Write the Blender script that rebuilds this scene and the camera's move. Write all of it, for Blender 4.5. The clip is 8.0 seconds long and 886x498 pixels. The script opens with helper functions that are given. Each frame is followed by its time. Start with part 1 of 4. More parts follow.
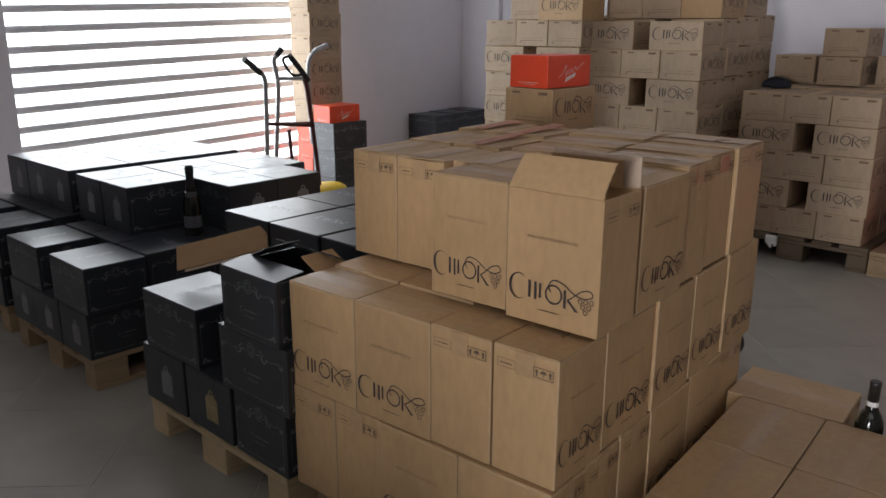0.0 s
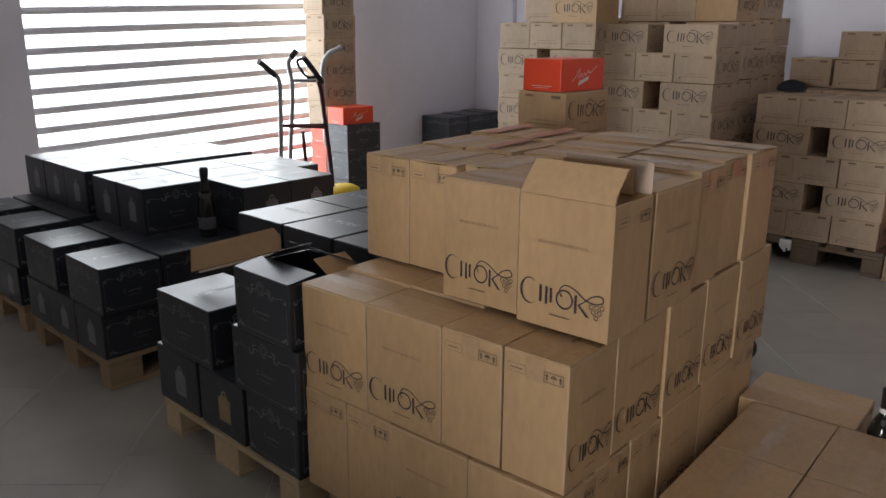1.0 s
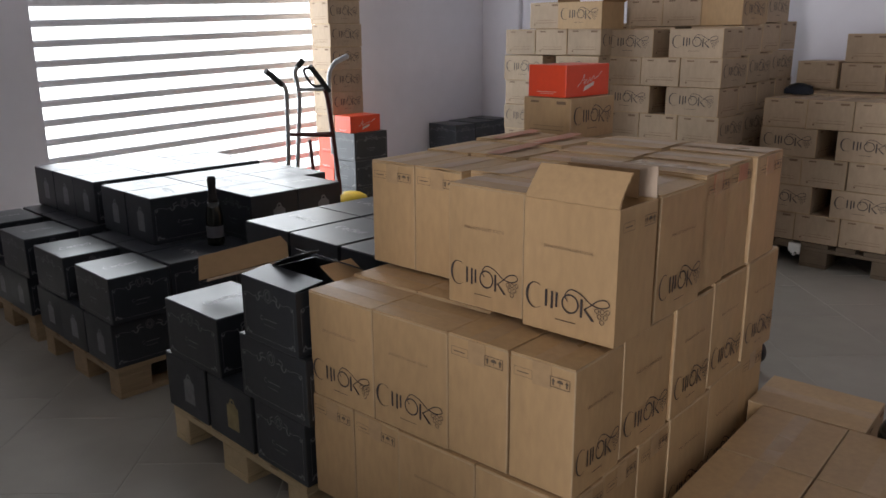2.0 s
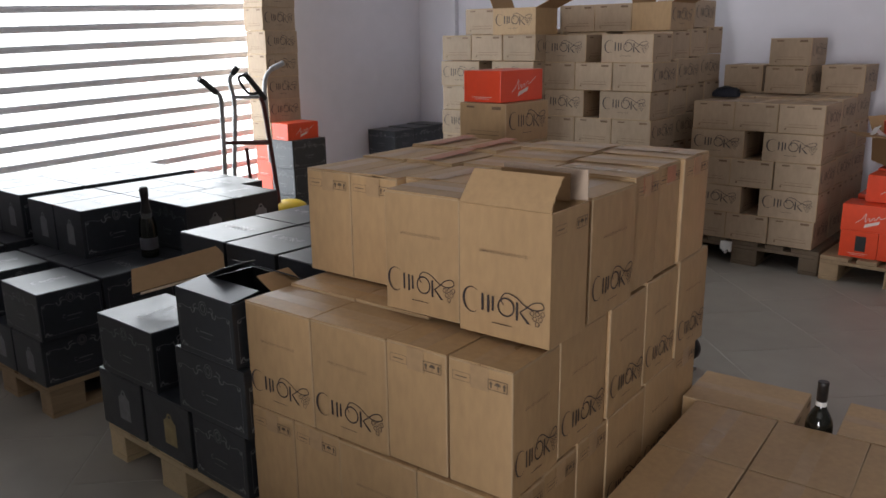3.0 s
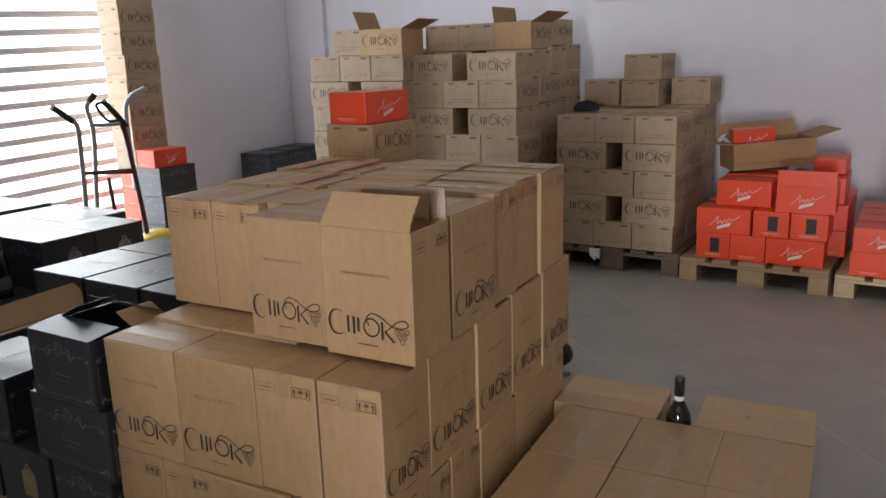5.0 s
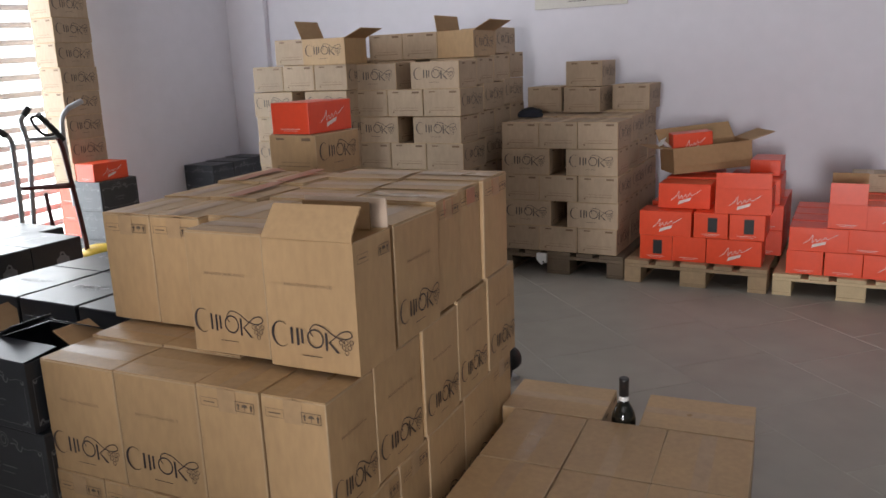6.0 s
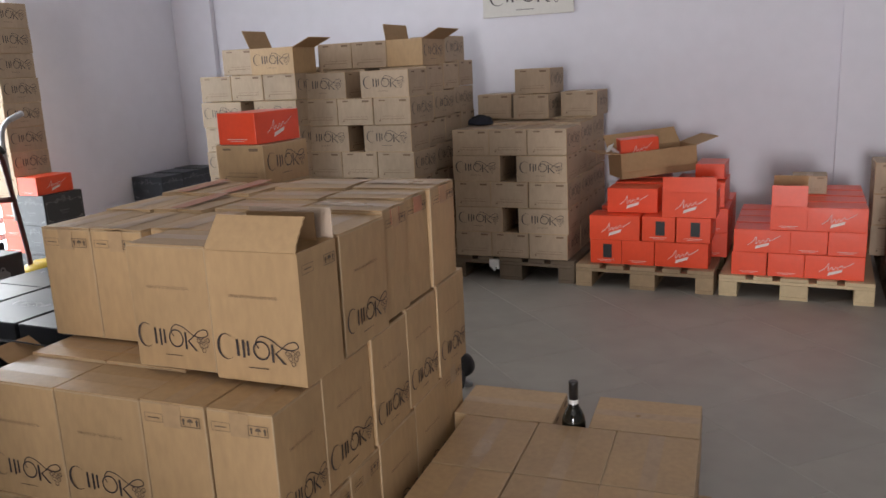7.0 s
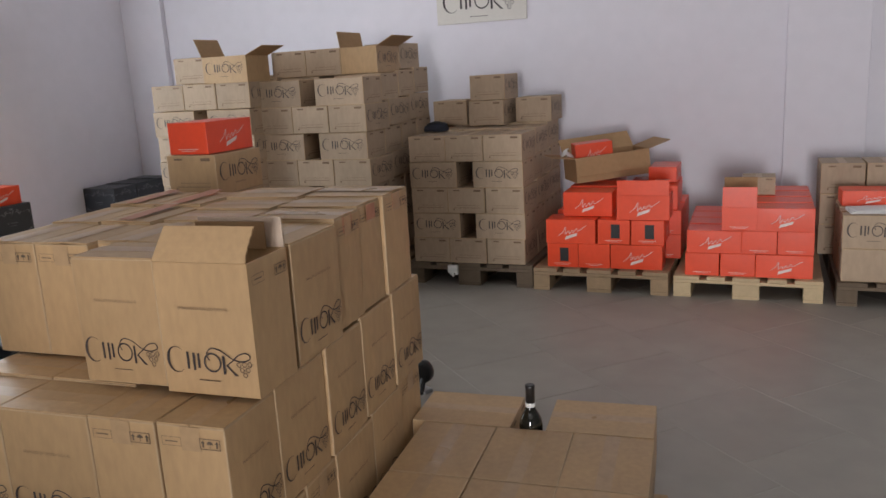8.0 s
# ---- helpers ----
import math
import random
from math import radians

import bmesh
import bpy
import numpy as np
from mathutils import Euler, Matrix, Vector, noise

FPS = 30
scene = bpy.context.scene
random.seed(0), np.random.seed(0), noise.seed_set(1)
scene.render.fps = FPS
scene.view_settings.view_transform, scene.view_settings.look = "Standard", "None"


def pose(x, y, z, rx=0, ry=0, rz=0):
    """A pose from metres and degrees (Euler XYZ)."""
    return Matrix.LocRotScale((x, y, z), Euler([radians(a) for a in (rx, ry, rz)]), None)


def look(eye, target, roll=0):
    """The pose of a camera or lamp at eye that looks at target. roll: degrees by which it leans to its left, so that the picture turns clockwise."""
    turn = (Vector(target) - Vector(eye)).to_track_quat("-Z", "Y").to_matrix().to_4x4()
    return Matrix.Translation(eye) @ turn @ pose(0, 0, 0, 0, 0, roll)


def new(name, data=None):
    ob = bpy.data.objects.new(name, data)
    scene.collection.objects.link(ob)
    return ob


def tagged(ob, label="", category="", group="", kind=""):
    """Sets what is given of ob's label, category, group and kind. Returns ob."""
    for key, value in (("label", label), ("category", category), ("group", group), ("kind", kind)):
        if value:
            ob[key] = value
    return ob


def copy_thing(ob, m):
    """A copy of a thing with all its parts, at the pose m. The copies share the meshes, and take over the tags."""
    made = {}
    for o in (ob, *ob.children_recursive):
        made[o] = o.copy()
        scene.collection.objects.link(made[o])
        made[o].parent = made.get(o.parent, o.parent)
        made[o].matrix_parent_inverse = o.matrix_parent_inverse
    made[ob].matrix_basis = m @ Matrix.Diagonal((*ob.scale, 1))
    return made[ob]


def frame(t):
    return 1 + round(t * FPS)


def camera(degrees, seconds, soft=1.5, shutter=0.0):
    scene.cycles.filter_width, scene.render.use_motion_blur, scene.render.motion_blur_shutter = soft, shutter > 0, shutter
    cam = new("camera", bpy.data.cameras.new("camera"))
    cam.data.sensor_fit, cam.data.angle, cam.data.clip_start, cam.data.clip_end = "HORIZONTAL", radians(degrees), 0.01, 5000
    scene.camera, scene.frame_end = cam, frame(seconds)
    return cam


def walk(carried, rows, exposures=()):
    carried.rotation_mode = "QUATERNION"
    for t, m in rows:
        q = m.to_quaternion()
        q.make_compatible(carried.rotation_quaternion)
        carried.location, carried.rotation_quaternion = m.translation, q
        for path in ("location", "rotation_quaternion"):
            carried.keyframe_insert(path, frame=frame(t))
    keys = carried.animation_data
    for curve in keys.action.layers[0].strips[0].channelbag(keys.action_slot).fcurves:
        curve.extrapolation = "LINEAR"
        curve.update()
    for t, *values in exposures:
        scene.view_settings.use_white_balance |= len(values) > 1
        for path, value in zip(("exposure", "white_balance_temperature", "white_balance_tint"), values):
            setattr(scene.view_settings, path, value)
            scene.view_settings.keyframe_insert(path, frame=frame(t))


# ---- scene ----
cam = camera(58.5, 8.0, soft=1.6)
PATH = [
    (0, (0.845, -1.263, 1.430), (-0.463, 0.150, 0.890), 0.2),
    (0.5, (0.849, -1.263, 1.440), (-0.471, 0.138, 0.896), -0.2),
    (1, (0.852, -1.266, 1.440), (-0.480, 0.125, 0.902), 0.3),
    (2.3, (0.864, -1.263, 1.436), (-0.488, 0.118, 0.921), -0.6),
    (2.5, (0.866, -1.262, 1.438), (-0.463, 0.141, 0.923), -0.5),
    (3, (0.879, -1.256, 1.440), (-0.370, 0.221, 0.932), -0.7),
    (3.5, (0.889, -1.255, 1.444), (-0.292, 0.280, 0.947), -0.8),
    (4, (0.903, -1.251, 1.446), (-0.233, 0.322, 0.959), -0.9),
    (4.5, (0.920, -1.243, 1.448), (-0.160, 0.371, 0.970), -1.3),
    (6, (0.958, -1.236, 1.454), (0.041, 0.482, 0.998), -2.3),
    (6.5, (0.967, -1.234, 1.454), (0.099, 0.511, 1.006), -2.4),
    (7, (0.985, -1.232, 1.456), (0.165, 0.538, 1.014), -2.7),
    (7.5, (0.999, -1.229, 1.456), (0.221, 0.561, 1.021), -2.9),
    (8, (1.007, -1.226, 1.456), (0.276, 0.585, 1.025), -3.2),
]
walk(cam, [(t, look(eye, target, roll)) for t, eye, target, roll in PATH],
     exposures=[(0, -0.36), (2.5, -0.36), (4.5, -0.20), (6, 0.0), (8, 0.06)])

# ---- world, lights ----
world = bpy.data.worlds.new("world")
scene.world = world
world.use_nodes = True
wn = world.node_tree.nodes
sky = wn.new("ShaderNodeTexSky")
sky.sky_type, sky.sun_disc, sky.sun_elevation, sky.sun_rotation = "NISHITA", False, radians(40), radians(120)
world.node_tree.links.new(sky.outputs[0], wn["Background"].inputs[0])
wn["Background"].inputs[1].default_value = 0.1

XL, XR, YB, YF, ZC = -4.95, 6.0, 5.35, -9.0, 4.2   # inner faces of the room
DOOR_X0, DOOR_X1, DOOR_H = 1.2, 2.6, 2.3           # open doorway behind the camera
FILL_Y0, FILL_Y1, FILL_Z0, FILL_Z1 = 0.2, 2.8, 2.7, 3.9   # unseen opening in the right-hand wall, added for a fill lamp
SH_Y0, SH_Y1, SH_H = 0.74, 3.40, 2.92               # shutter opening in the left wall


def area(name, m, sx, sy, watts, color):
    lamp = bpy.data.lights.new(name, "AREA")
    lamp.shape, lamp.size, lamp.size_y, lamp.energy, lamp.color = "RECTANGLE", sx, sy, watts, color
    ob = new(name, lamp)
    ob.matrix_world = m
    return ob


DOOR_W, SHUTTER_W, FILL_W = 505.0, 98.0, 14.0
area("doorway_daylight", pose((DOOR_X0 + DOOR_X1) / 2, YF - 0.02, DOOR_H / 2, 90, 0, 0), DOOR_X1 - DOOR_X0, DOOR_H, DOOR_W, (1.0, 0.975, 1.0))
# the second lamp is an added fill from the right, no known window
area("window_daylight", pose(XR + 0.05, (FILL_Y0 + FILL_Y1) / 2, (FILL_Z0 + FILL_Z1) / 2, 90, 0, 90), FILL_Y1 - FILL_Y0, FILL_Z1 - FILL_Z0, FILL_W, (1.0, 0.96, 0.92))
area("shutter_daylight", pose(XL + 0.02, (SH_Y0 + SH_Y1) / 2, SH_H / 2, 90, 0, -90), SH_Y1 - SH_Y0, SH_H, SHUTTER_W, (0.87, 0.935, 1.0))


# ---- materials ----
def material(name, color, rough=0.6, metal=0.0, vary=0.12, grain=40.0, stain=3.0, bump=0.15, bump_scale=120.0, spec=0.5, hue=0.0, stretch=(1, 1, 1), rand=0.0):
    """A principled surface: fine grain and broad stains move the base colour, a noise gives relief."""
    m = bpy.data.materials.new(name)
    m.use_nodes = True
    n, l = m.node_tree.nodes, m.node_tree.links
    p = n["Principled BSDF"]
    tc = n.new("ShaderNodeTexCoord")
    mp = n.new("ShaderNodeMapping")
    mp.inputs["Scale"].default_value = stretch
    l.new(tc.outputs["Object"], mp.inputs[0])
    oi = n.new("ShaderNodeObjectInfo")
    add = n.new("ShaderNodeVectorMath")
    add.operation = "ADD"
    sc = n.new("ShaderNodeVectorMath")
    sc.operation = "SCALE"
    sc.inputs[0].default_value = (7.3, 3.1, 5.7)
    l.new(oi.outputs["Random"], sc.inputs["Scale"])
    l.new(mp.outputs[0], add.inputs[0])
    l.new(sc.outputs[0], add.inputs[1])

    def noise_at(scale, detail):
        t = n.new("ShaderNodeTexNoise")
        t.inputs["Scale"].default_value, t.inputs["Detail"].default_value = scale, detail
        l.new(add.outputs[0], t.inputs["Vector"])
        return t.outputs[0]

    g, s = noise_at(grain, 4.0), noise_at(stain, 3.0)
    mix = n.new("ShaderNodeMath")
    mix.operation = "ADD"
    l.new(g, mix.inputs[0])
    l.new(s, mix.inputs[1])
    total = mix.outputs[0]
    if rand:
        mr = n.new("ShaderNodeMath")
        mr.operation = "MULTIPLY_ADD"
        mr.inputs[1].default_value = rand
        l.new(oi.outputs["Random"], mr.inputs[0])
        l.new(total, mr.inputs[2])
        total = mr.outputs[0]
    rng = n.new("ShaderNodeMapRange")
    rng.inputs["From Min"].default_value, rng.inputs["From Max"].default_value = 0.6, 1.4 + rand
    rng.inputs["To Min"].default_value, rng.inputs["To Max"].default_value = 1 - vary, 1 + vary
    l.new(total, rng.inputs["Value"])
    hsv = n.new("ShaderNodeHueSaturation")
    hsv.inputs["Color"].default_value = (*color, 1)
    l.new(rng.outputs[0], hsv.inputs["Value"])
    l.new(hsv.outputs[0], p.inputs["Base Color"])
    rr = n.new("ShaderNodeMapRange")
    rr.inputs["To Min"].default_value, rr.inputs["To Max"].default_value = max(0.03, rough - 0.1), min(1, rough + 0.1)
    l.new(s, rr.inputs["Value"])
    l.new(rr.outputs[0], p.inputs["Roughness"])
    p.inputs["Metallic"].default_value = metal
    p.inputs["Specular IOR Level"].default_value = spec
    if bump:
        b = n.new("ShaderNodeBump")
        b.inputs["Strength"].default_value, b.inputs["Distance"].default_value = bump, 0.004
        l.new(noise_at(bump_scale, 3.0), b.inputs["Height"])
        l.new(b.outputs[0], p.inputs["Normal"])
    return m


KRAFT = material("kraft_card", (0.478, 0.312, 0.160), 0.47, vary=0.18, grain=55, stain=5, bump=0.10, bump_scale=35, spec=0.45, stretch=(1, 1, 0.35), rand=0.3)
KRAFT_PALE = material("pale_kraft_card", (0.44, 0.328, 0.227), 0.62, vary=0.20, grain=55, stain=5, bump=0.10, bump_scale=35, spec=0.35, stretch=(1, 1, 0.35), rand=0.5)
KRAFT_IN = material("kraft_card_inside", (0.40, 0.25, 0.13), 0.75, vary=0.10, bump=0.1, spec=0.25)
PALE_IN = material("pale_card_inside", (0.55, 0.43, 0.33), 0.75, vary=0.08, bump=0.1, spec=0.25)
EDGE = material("worn_card_edge", (0.51, 0.365, 0.22), 0.8, vary=0.10, bump=0.2, bump_scale=300)
TAPE = material("packing_tape", (0.45, 0.30, 0.165), 0.30, vary=0.16, bump=0.12, bump_scale=18, spec=0.42)
ORANGE_TAPE = material("orange_tape", (0.46, 0.20, 0.115), 0.5, vary=0.15, bump=0.1)
BLACKCARD = material("black_printed_card", (0.0300, 0.0335, 0.0405), 0.34, vary=0.25, bump=0.06, bump_scale=25, spec=0.5, rand=0.3)
BLACKEDGE = material("worn_black_edge", (0.045, 0.047, 0.05), 0.5, vary=0.4, bump=0.05)
ORANGECARD = material("orange_printed_card", (0.80, 0.074, 0.023), 0.36, vary=0.08, bump=0.05, bump_scale=25, spec=0.45, rand=0.2)
INK = material("dark_ink", (0.052, 0.040, 0.040), 0.6, vary=0.2, bump=0)
LONG_INK = material("long_mark_ink", (0.065, 0.052, 0.05), 0.6, vary=0.2, bump=0)
MID_INK = material("handling_ink", (0.135, 0.095, 0.065), 0.6, vary=0.2, bump=0)
FAINT_INK = material("brown_ink", (0.20, 0.125, 0.075), 0.65, vary=0.2, bump=0)
SILVER = material("silver_ink", (0.22, 0.225, 0.235), 0.45, vary=0.3, bump=0)
TOP_INK = material("top_silver_ink", (0.42, 0.42, 0.42), 0.45, vary=0.3, bump=0)
GOLD = material("gold_ink", (0.32, 0.25, 0.12), 0.45, vary=0.3, bump=0)
WHITE_INK = material("white_ink", (0.78, 0.64, 0.60), 0.5, vary=0.1, bump=0)
WOOD_DARK = material("weathered_wood", (0.16, 0.115, 0.075), 0.8, vary=0.35, grain=30, stain=4, bump=0.4, bump_scale=60, stretch=(6, 0.6, 6), rand=0.5)
WOOD_PALE = material("new_wood", (0.55, 0.42, 0.25), 0.7, vary=0.18, grain=30, stain=4, bump=0.3, bump_scale=60, stretch=(6, 0.6, 6), rand=0.4)
WOOD = material("pallet_wood", (0.36, 0.25, 0.145), 0.75, vary=0.28, grain=30, stain=4, bump=0.4, bump_scale=60, stretch=(6, 0.6, 6), rand=0.5)
PLASTER = material("white_plaster", (0.765, 0.745, 0.805), 0.85, vary=0.035, grain=8, stain=0.6, bump=0.12, bump_scale=90)
FARWALL = material("grey_wall_paint", (0.20, 0.195, 0.19), 0.85, vary=0.05, grain=8, stain=0.6, bump=0.12, bump_scale=90)
CEIL = material("ceiling_paint", (0.58, 0.58, 0.58), 0.9, vary=0.03, bump=0.1)
TILE = material("grey_floor_tile", (0.315, 0.292, 0.254), 0.45, vary=0.13, grain=6, stain=1.4, bump=0.05, bump_scale=12, spec=0.42, rand=0.10)
GROUT = material("pale_grout", (0.40, 0.38, 0.34), 0.85, vary=0.15, bump=0.2)
SLAT = material("shutter_slat_metal", (0.76, 0.76, 0.80), 0.5, metal=0.0, vary=0.15, bump=0.05)
STEEL = material("galvanised_steel", (0.45, 0.45, 0.46), 0.38, metal=0.9, vary=0.15, bump=0.08)
MAROON = material("maroon_paint", (0.10, 0.022, 0.02), 0.42, vary=0.3, bump=0.1)
RUBBER = material("black_rubber", (0.018, 0.018, 0.019), 0.55, vary=0.25, bump=0.1)
YELLOW = material("yellow_plastic", (0.75, 0.50, 0.03), 0.4, vary=0.08, bump=0.05)
PAPER = material("white_paper", (0.78, 0.77, 0.75), 0.7, vary=0.04, bump=0.1)
BOARD = material("sign_board", (0.70, 0.67, 0.62), 0.6, vary=0.05, bump=0.05)
DARKBLUE = material("navy_cloth", (0.018, 0.02, 0.032), 0.85, vary=0.3, bump=0.4)
BOTTLE = material("dark_bottle_glass", (0.012, 0.012, 0.009), 0.08, vary=0.1, bump=0, spec=0.6)
FOIL = material("black_capsule_foil", (0.02, 0.018, 0.018), 0.35, vary=0.2, bump=0.05)

OUTSIDE = bpy.data.materials.new("bright_outdoors")
OUTSIDE.use_nodes = True
on = OUTSIDE.node_tree.nodes
on.remove(on["Principled BSDF"])
em = on.new("ShaderNodeEmission")
em.inputs[0].default_value, em.inputs[1].default_value = (0.95, 0.975, 1.0, 1), 4.2
OUTSIDE.node_tree.links.new(em.outputs[0], on["Material Output"].inputs[0])


# ---- mesh helpers ----
def to_mesh(name, bm, mat):
    me = bpy.data.meshes.new(name)
    bm.to_mesh(me)
    bm.free()
    for mm in (mat if isinstance(mat, (list, tuple)) else [mat]):
        me.materials.append(mm)
    return me


PRINTS = ("line_print", "handling_print", "word_print", "scroll_print", "printed_mark", "script_mark", "top_mark", "tag_print")


def part(name, data, mat, parent, label="", at=None):
    """Links a bmesh or a mesh as one mesh object under a thing or a part."""
    me = data if isinstance(data, bpy.types.Mesh) else to_mesh(name, data, mat)
    ob = new(name, me)
    ob.parent = parent
    if at is not None:
        ob.matrix_basis = at
    return tagged(ob, label, kind="stuff" if name in PRINTS else "")


def add_box(bm, x0, x1, y0, y1, z0, z1, bevel=0.0, m=None):
    r = bmesh.ops.create_cube(bm, size=1.0)
    vs = r["verts"]
    bmesh.ops.transform(bm, verts=vs, matrix=Matrix.Translation(((x0 + x1) / 2, (y0 + y1) / 2, (z0 + z1) / 2)) @ Matrix.Diagonal((x1 - x0, y1 - y0, z1 - z0, 1)))
    if bevel:
        es = list({e for v in vs for e in v.link_edges})
        r = bmesh.ops.bevel(bm, geom=es, offset=bevel, segments=2, affect="EDGES", profile=0.5)
        vs = list({v for f in r["faces"] for v in f.verts} | {v for v in vs if v.is_valid})
    if m is not None:
        bmesh.ops.transform(bm, verts=vs, matrix=m)
    return vs


def box(x0, x1, y0, y1, z0, z1, bevel=0.0):
    bm = bmesh.new()
    add_box(bm, x0, x1, y0, y1, z0, z1, bevel)
    return bm


def tube(points, r, sides=10, closed=False):
    """A round bar along a line of points."""
    bm = bmesh.new()
    add_tube(bm, points, r, sides)
    return bm


def add_tube(bm, points, r, sides=10):
    pts = [Vector(p) for p in points]
    rings, ref = [], None
    for i, p in enumerate(pts):
        a, b = pts[max(i - 1, 0)], pts[min(i + 1, len(pts) - 1)]
        d = (b - a).normalized()
        if ref is None:
            ref = d.orthogonal().normalized()
        ref = (ref - d * ref.dot(d)).normalized()
        side = d.cross(ref)
        rad = r[i] if isinstance(r, (list, tuple)) else r
        rings.append([bm.verts.new(p + rad * (math.cos(t) * ref + math.sin(t) * side)) for t in (2 * math.pi * k / sides for k in range(sides))])
    for u, v in zip(rings, rings[1:]):
        for k in range(sides):
            f = bm.faces.new((u[k], u[(k + 1) % sides], v[(k + 1) % sides], v[k]))
            f.smooth = True
    bm.faces.new(rings[0][::-1])
    bm.faces.new(rings[-1])


def lathe(profile, sides=28):
    bm = bmesh.new()
    rings = [[bm.verts.new((r * math.cos(2 * math.pi * k / sides), r * math.sin(2 * math.pi * k / sides), z)) for k in range(sides)] for r, z in profile]
    for u, v in zip(rings, rings[1:]):
        for k in range(sides):
            f = bm.faces.new((u[k], u[(k + 1) % sides], v[(k + 1) % sides], v[k]))
            f.smooth = True
    bm.faces.new(rings[0][::-1])
    bm.faces.new(rings[-1])
    return bm


def bend(points, steps=6):
    """A smooth line through the points (Catmull-Rom)."""
    p = [Vector(points[0])] + [Vector(q) for q in points] + [Vector(points[-1])]
    out = []
    for a, b, c, d in zip(p, p[1:], p[2:], p[3:]):
        for k in range(steps):
            t = k / steps
            out.append(0.5 * ((2 * b) + (c - a) * t + (2 * a - 5 * b + 4 * c - d) * t * t + (3 * b - a - 3 * c + d) * t ** 3))
    return out + [p[-1]]


# ---- flat print: drawn in the x-z plane, looking to -y ----
def flat_poly(bm, pts):
    f = bm.faces.new([bm.verts.new((x, 0, z)) for x, z in pts])
    f.normal_update()
    if f.normal.y > 0:
        f.normal_flip()


def flat_rect(bm, x0, x1, z0, z1):
    flat_poly(bm, [(x0, z0), (x1, z0), (x1, z1), (x0, z1)])


def flat_ring(bm, cx, cz, rx, rz, w, a0=0.0, a1=360.0, n=20):
    ang = [radians(a0 + (a1 - a0) * k / n) for k in range(n + 1)]
    for a, b in zip(ang, ang[1:]):
        flat_poly(bm, [(cx + rx * math.cos(a), cz + rz * math.sin(a)), (cx + rx * math.cos(b), cz + rz * math.sin(b)),
                       (cx + (rx - w) * math.cos(b), cz + (rz - w) * math.sin(b)), (cx + (rx - w) * math.cos(a), cz + (rz - w) * math.sin(a))])


def flat_ribbon(bm, pts, w):
    pts = bend([(x, 0, z) for x, z in pts], 5)
    n = len(pts)
    for i in range(n - 1):
        a, b = pts[i], pts[i + 1]
        d = (b - a).normalized() if (b - a).length > 1e-6 else Vector((1, 0, 0))
        s = Vector((-d.z, 0, d.x)) * w / 2
        flat_poly(bm, [((a - s).x, (a - s).z), ((b - s).x, (b - s).z), ((b + s).x, (b + s).z), ((a + s).x, (a + s).z)])


def winery_mark(w):
    """The maker's mark as plain shapes: ovals, upright and slanting bars, a curl and a bunch of small rings."""
    bm = bmesh.new()
    u = w
    n = 18
    for i in range(n):
        a, b = (radians(50 + 260 * j / n) for j in (i, i + 1))
        wa, wb = (0.004 + 0.026 * math.sin(math.pi * j / n) for j in (i, i + 1))
        flat_poly(bm, [((0.115 + 0.115 * math.cos(a)) * u, (0.15 + 0.135 * math.sin(a)) * u), ((0.115 + 0.115 * math.cos(b)) * u, (0.15 + 0.135 * math.sin(b)) * u),
                       ((0.115 + (0.115 - wb) * math.cos(b)) * u, (0.15 + (0.135 - wb * 0.5) * math.sin(b)) * u), ((0.115 + (0.115 - wa) * math.cos(a)) * u, (0.15 + (0.135 - wa * 0.5) * math.sin(a)) * u)])
    flat_rect(bm, 0.235 * u, 0.262 * u, 0.06 * u, 0.235 * u)
    flat_rect(bm, 0.305 * u, 0.332 * u, 0.05 * u, 0.23 * u)
    flat_rect(bm, 0.36 * u, 0.385 * u, 0.075 * u, 0.225 * u)
    flat_ring(bm, 0.53 * u, 0.14 * u, 0.10 * u, 0.10 * u, 0.017 * u)
    flat_rect(bm, 0.645 * u, 0.672 * u, 0.03 * u, 0.215 * u)
    flat_poly(bm, [(0.68 * u, 0.12 * u), (0.705 * u, 0.12 * u), (0.81 * u, 0.02 * u), (0.775 * u, 0.02 * u)])
    flat_ribbon(bm, [(0.50 * u, 0.16 * u), (0.47 * u, 0.22 * u), (0.53 * u, 0.285 * u), (0.64 * u, 0.265 * u), (0.76 * u, 0.19 * u), (0.87 * u, 0.17 * u), (0.96 * u, 0.205 * u), (0.93 * u, 0.255 * u), (0.84 * u, 0.235 * u), (0.76 * u, 0.17 * u), (0.69 * u, 0.12 * u)], 0.012 * u)
    for gx, gz in ((0.83, 0.135), (0.89, 0.14), (0.95, 0.145), (0.86, 0.085), (0.925, 0.09), (0.89, 0.035)):
        flat_ring(bm, gx * u, gz * u, 0.026 * u, 0.026 * u, 0.007 * u, n=12)
    flat_rect(bm, 0.36 * u, 0.60 * u, -0.050 * u, -0.043 * u)
    return bm


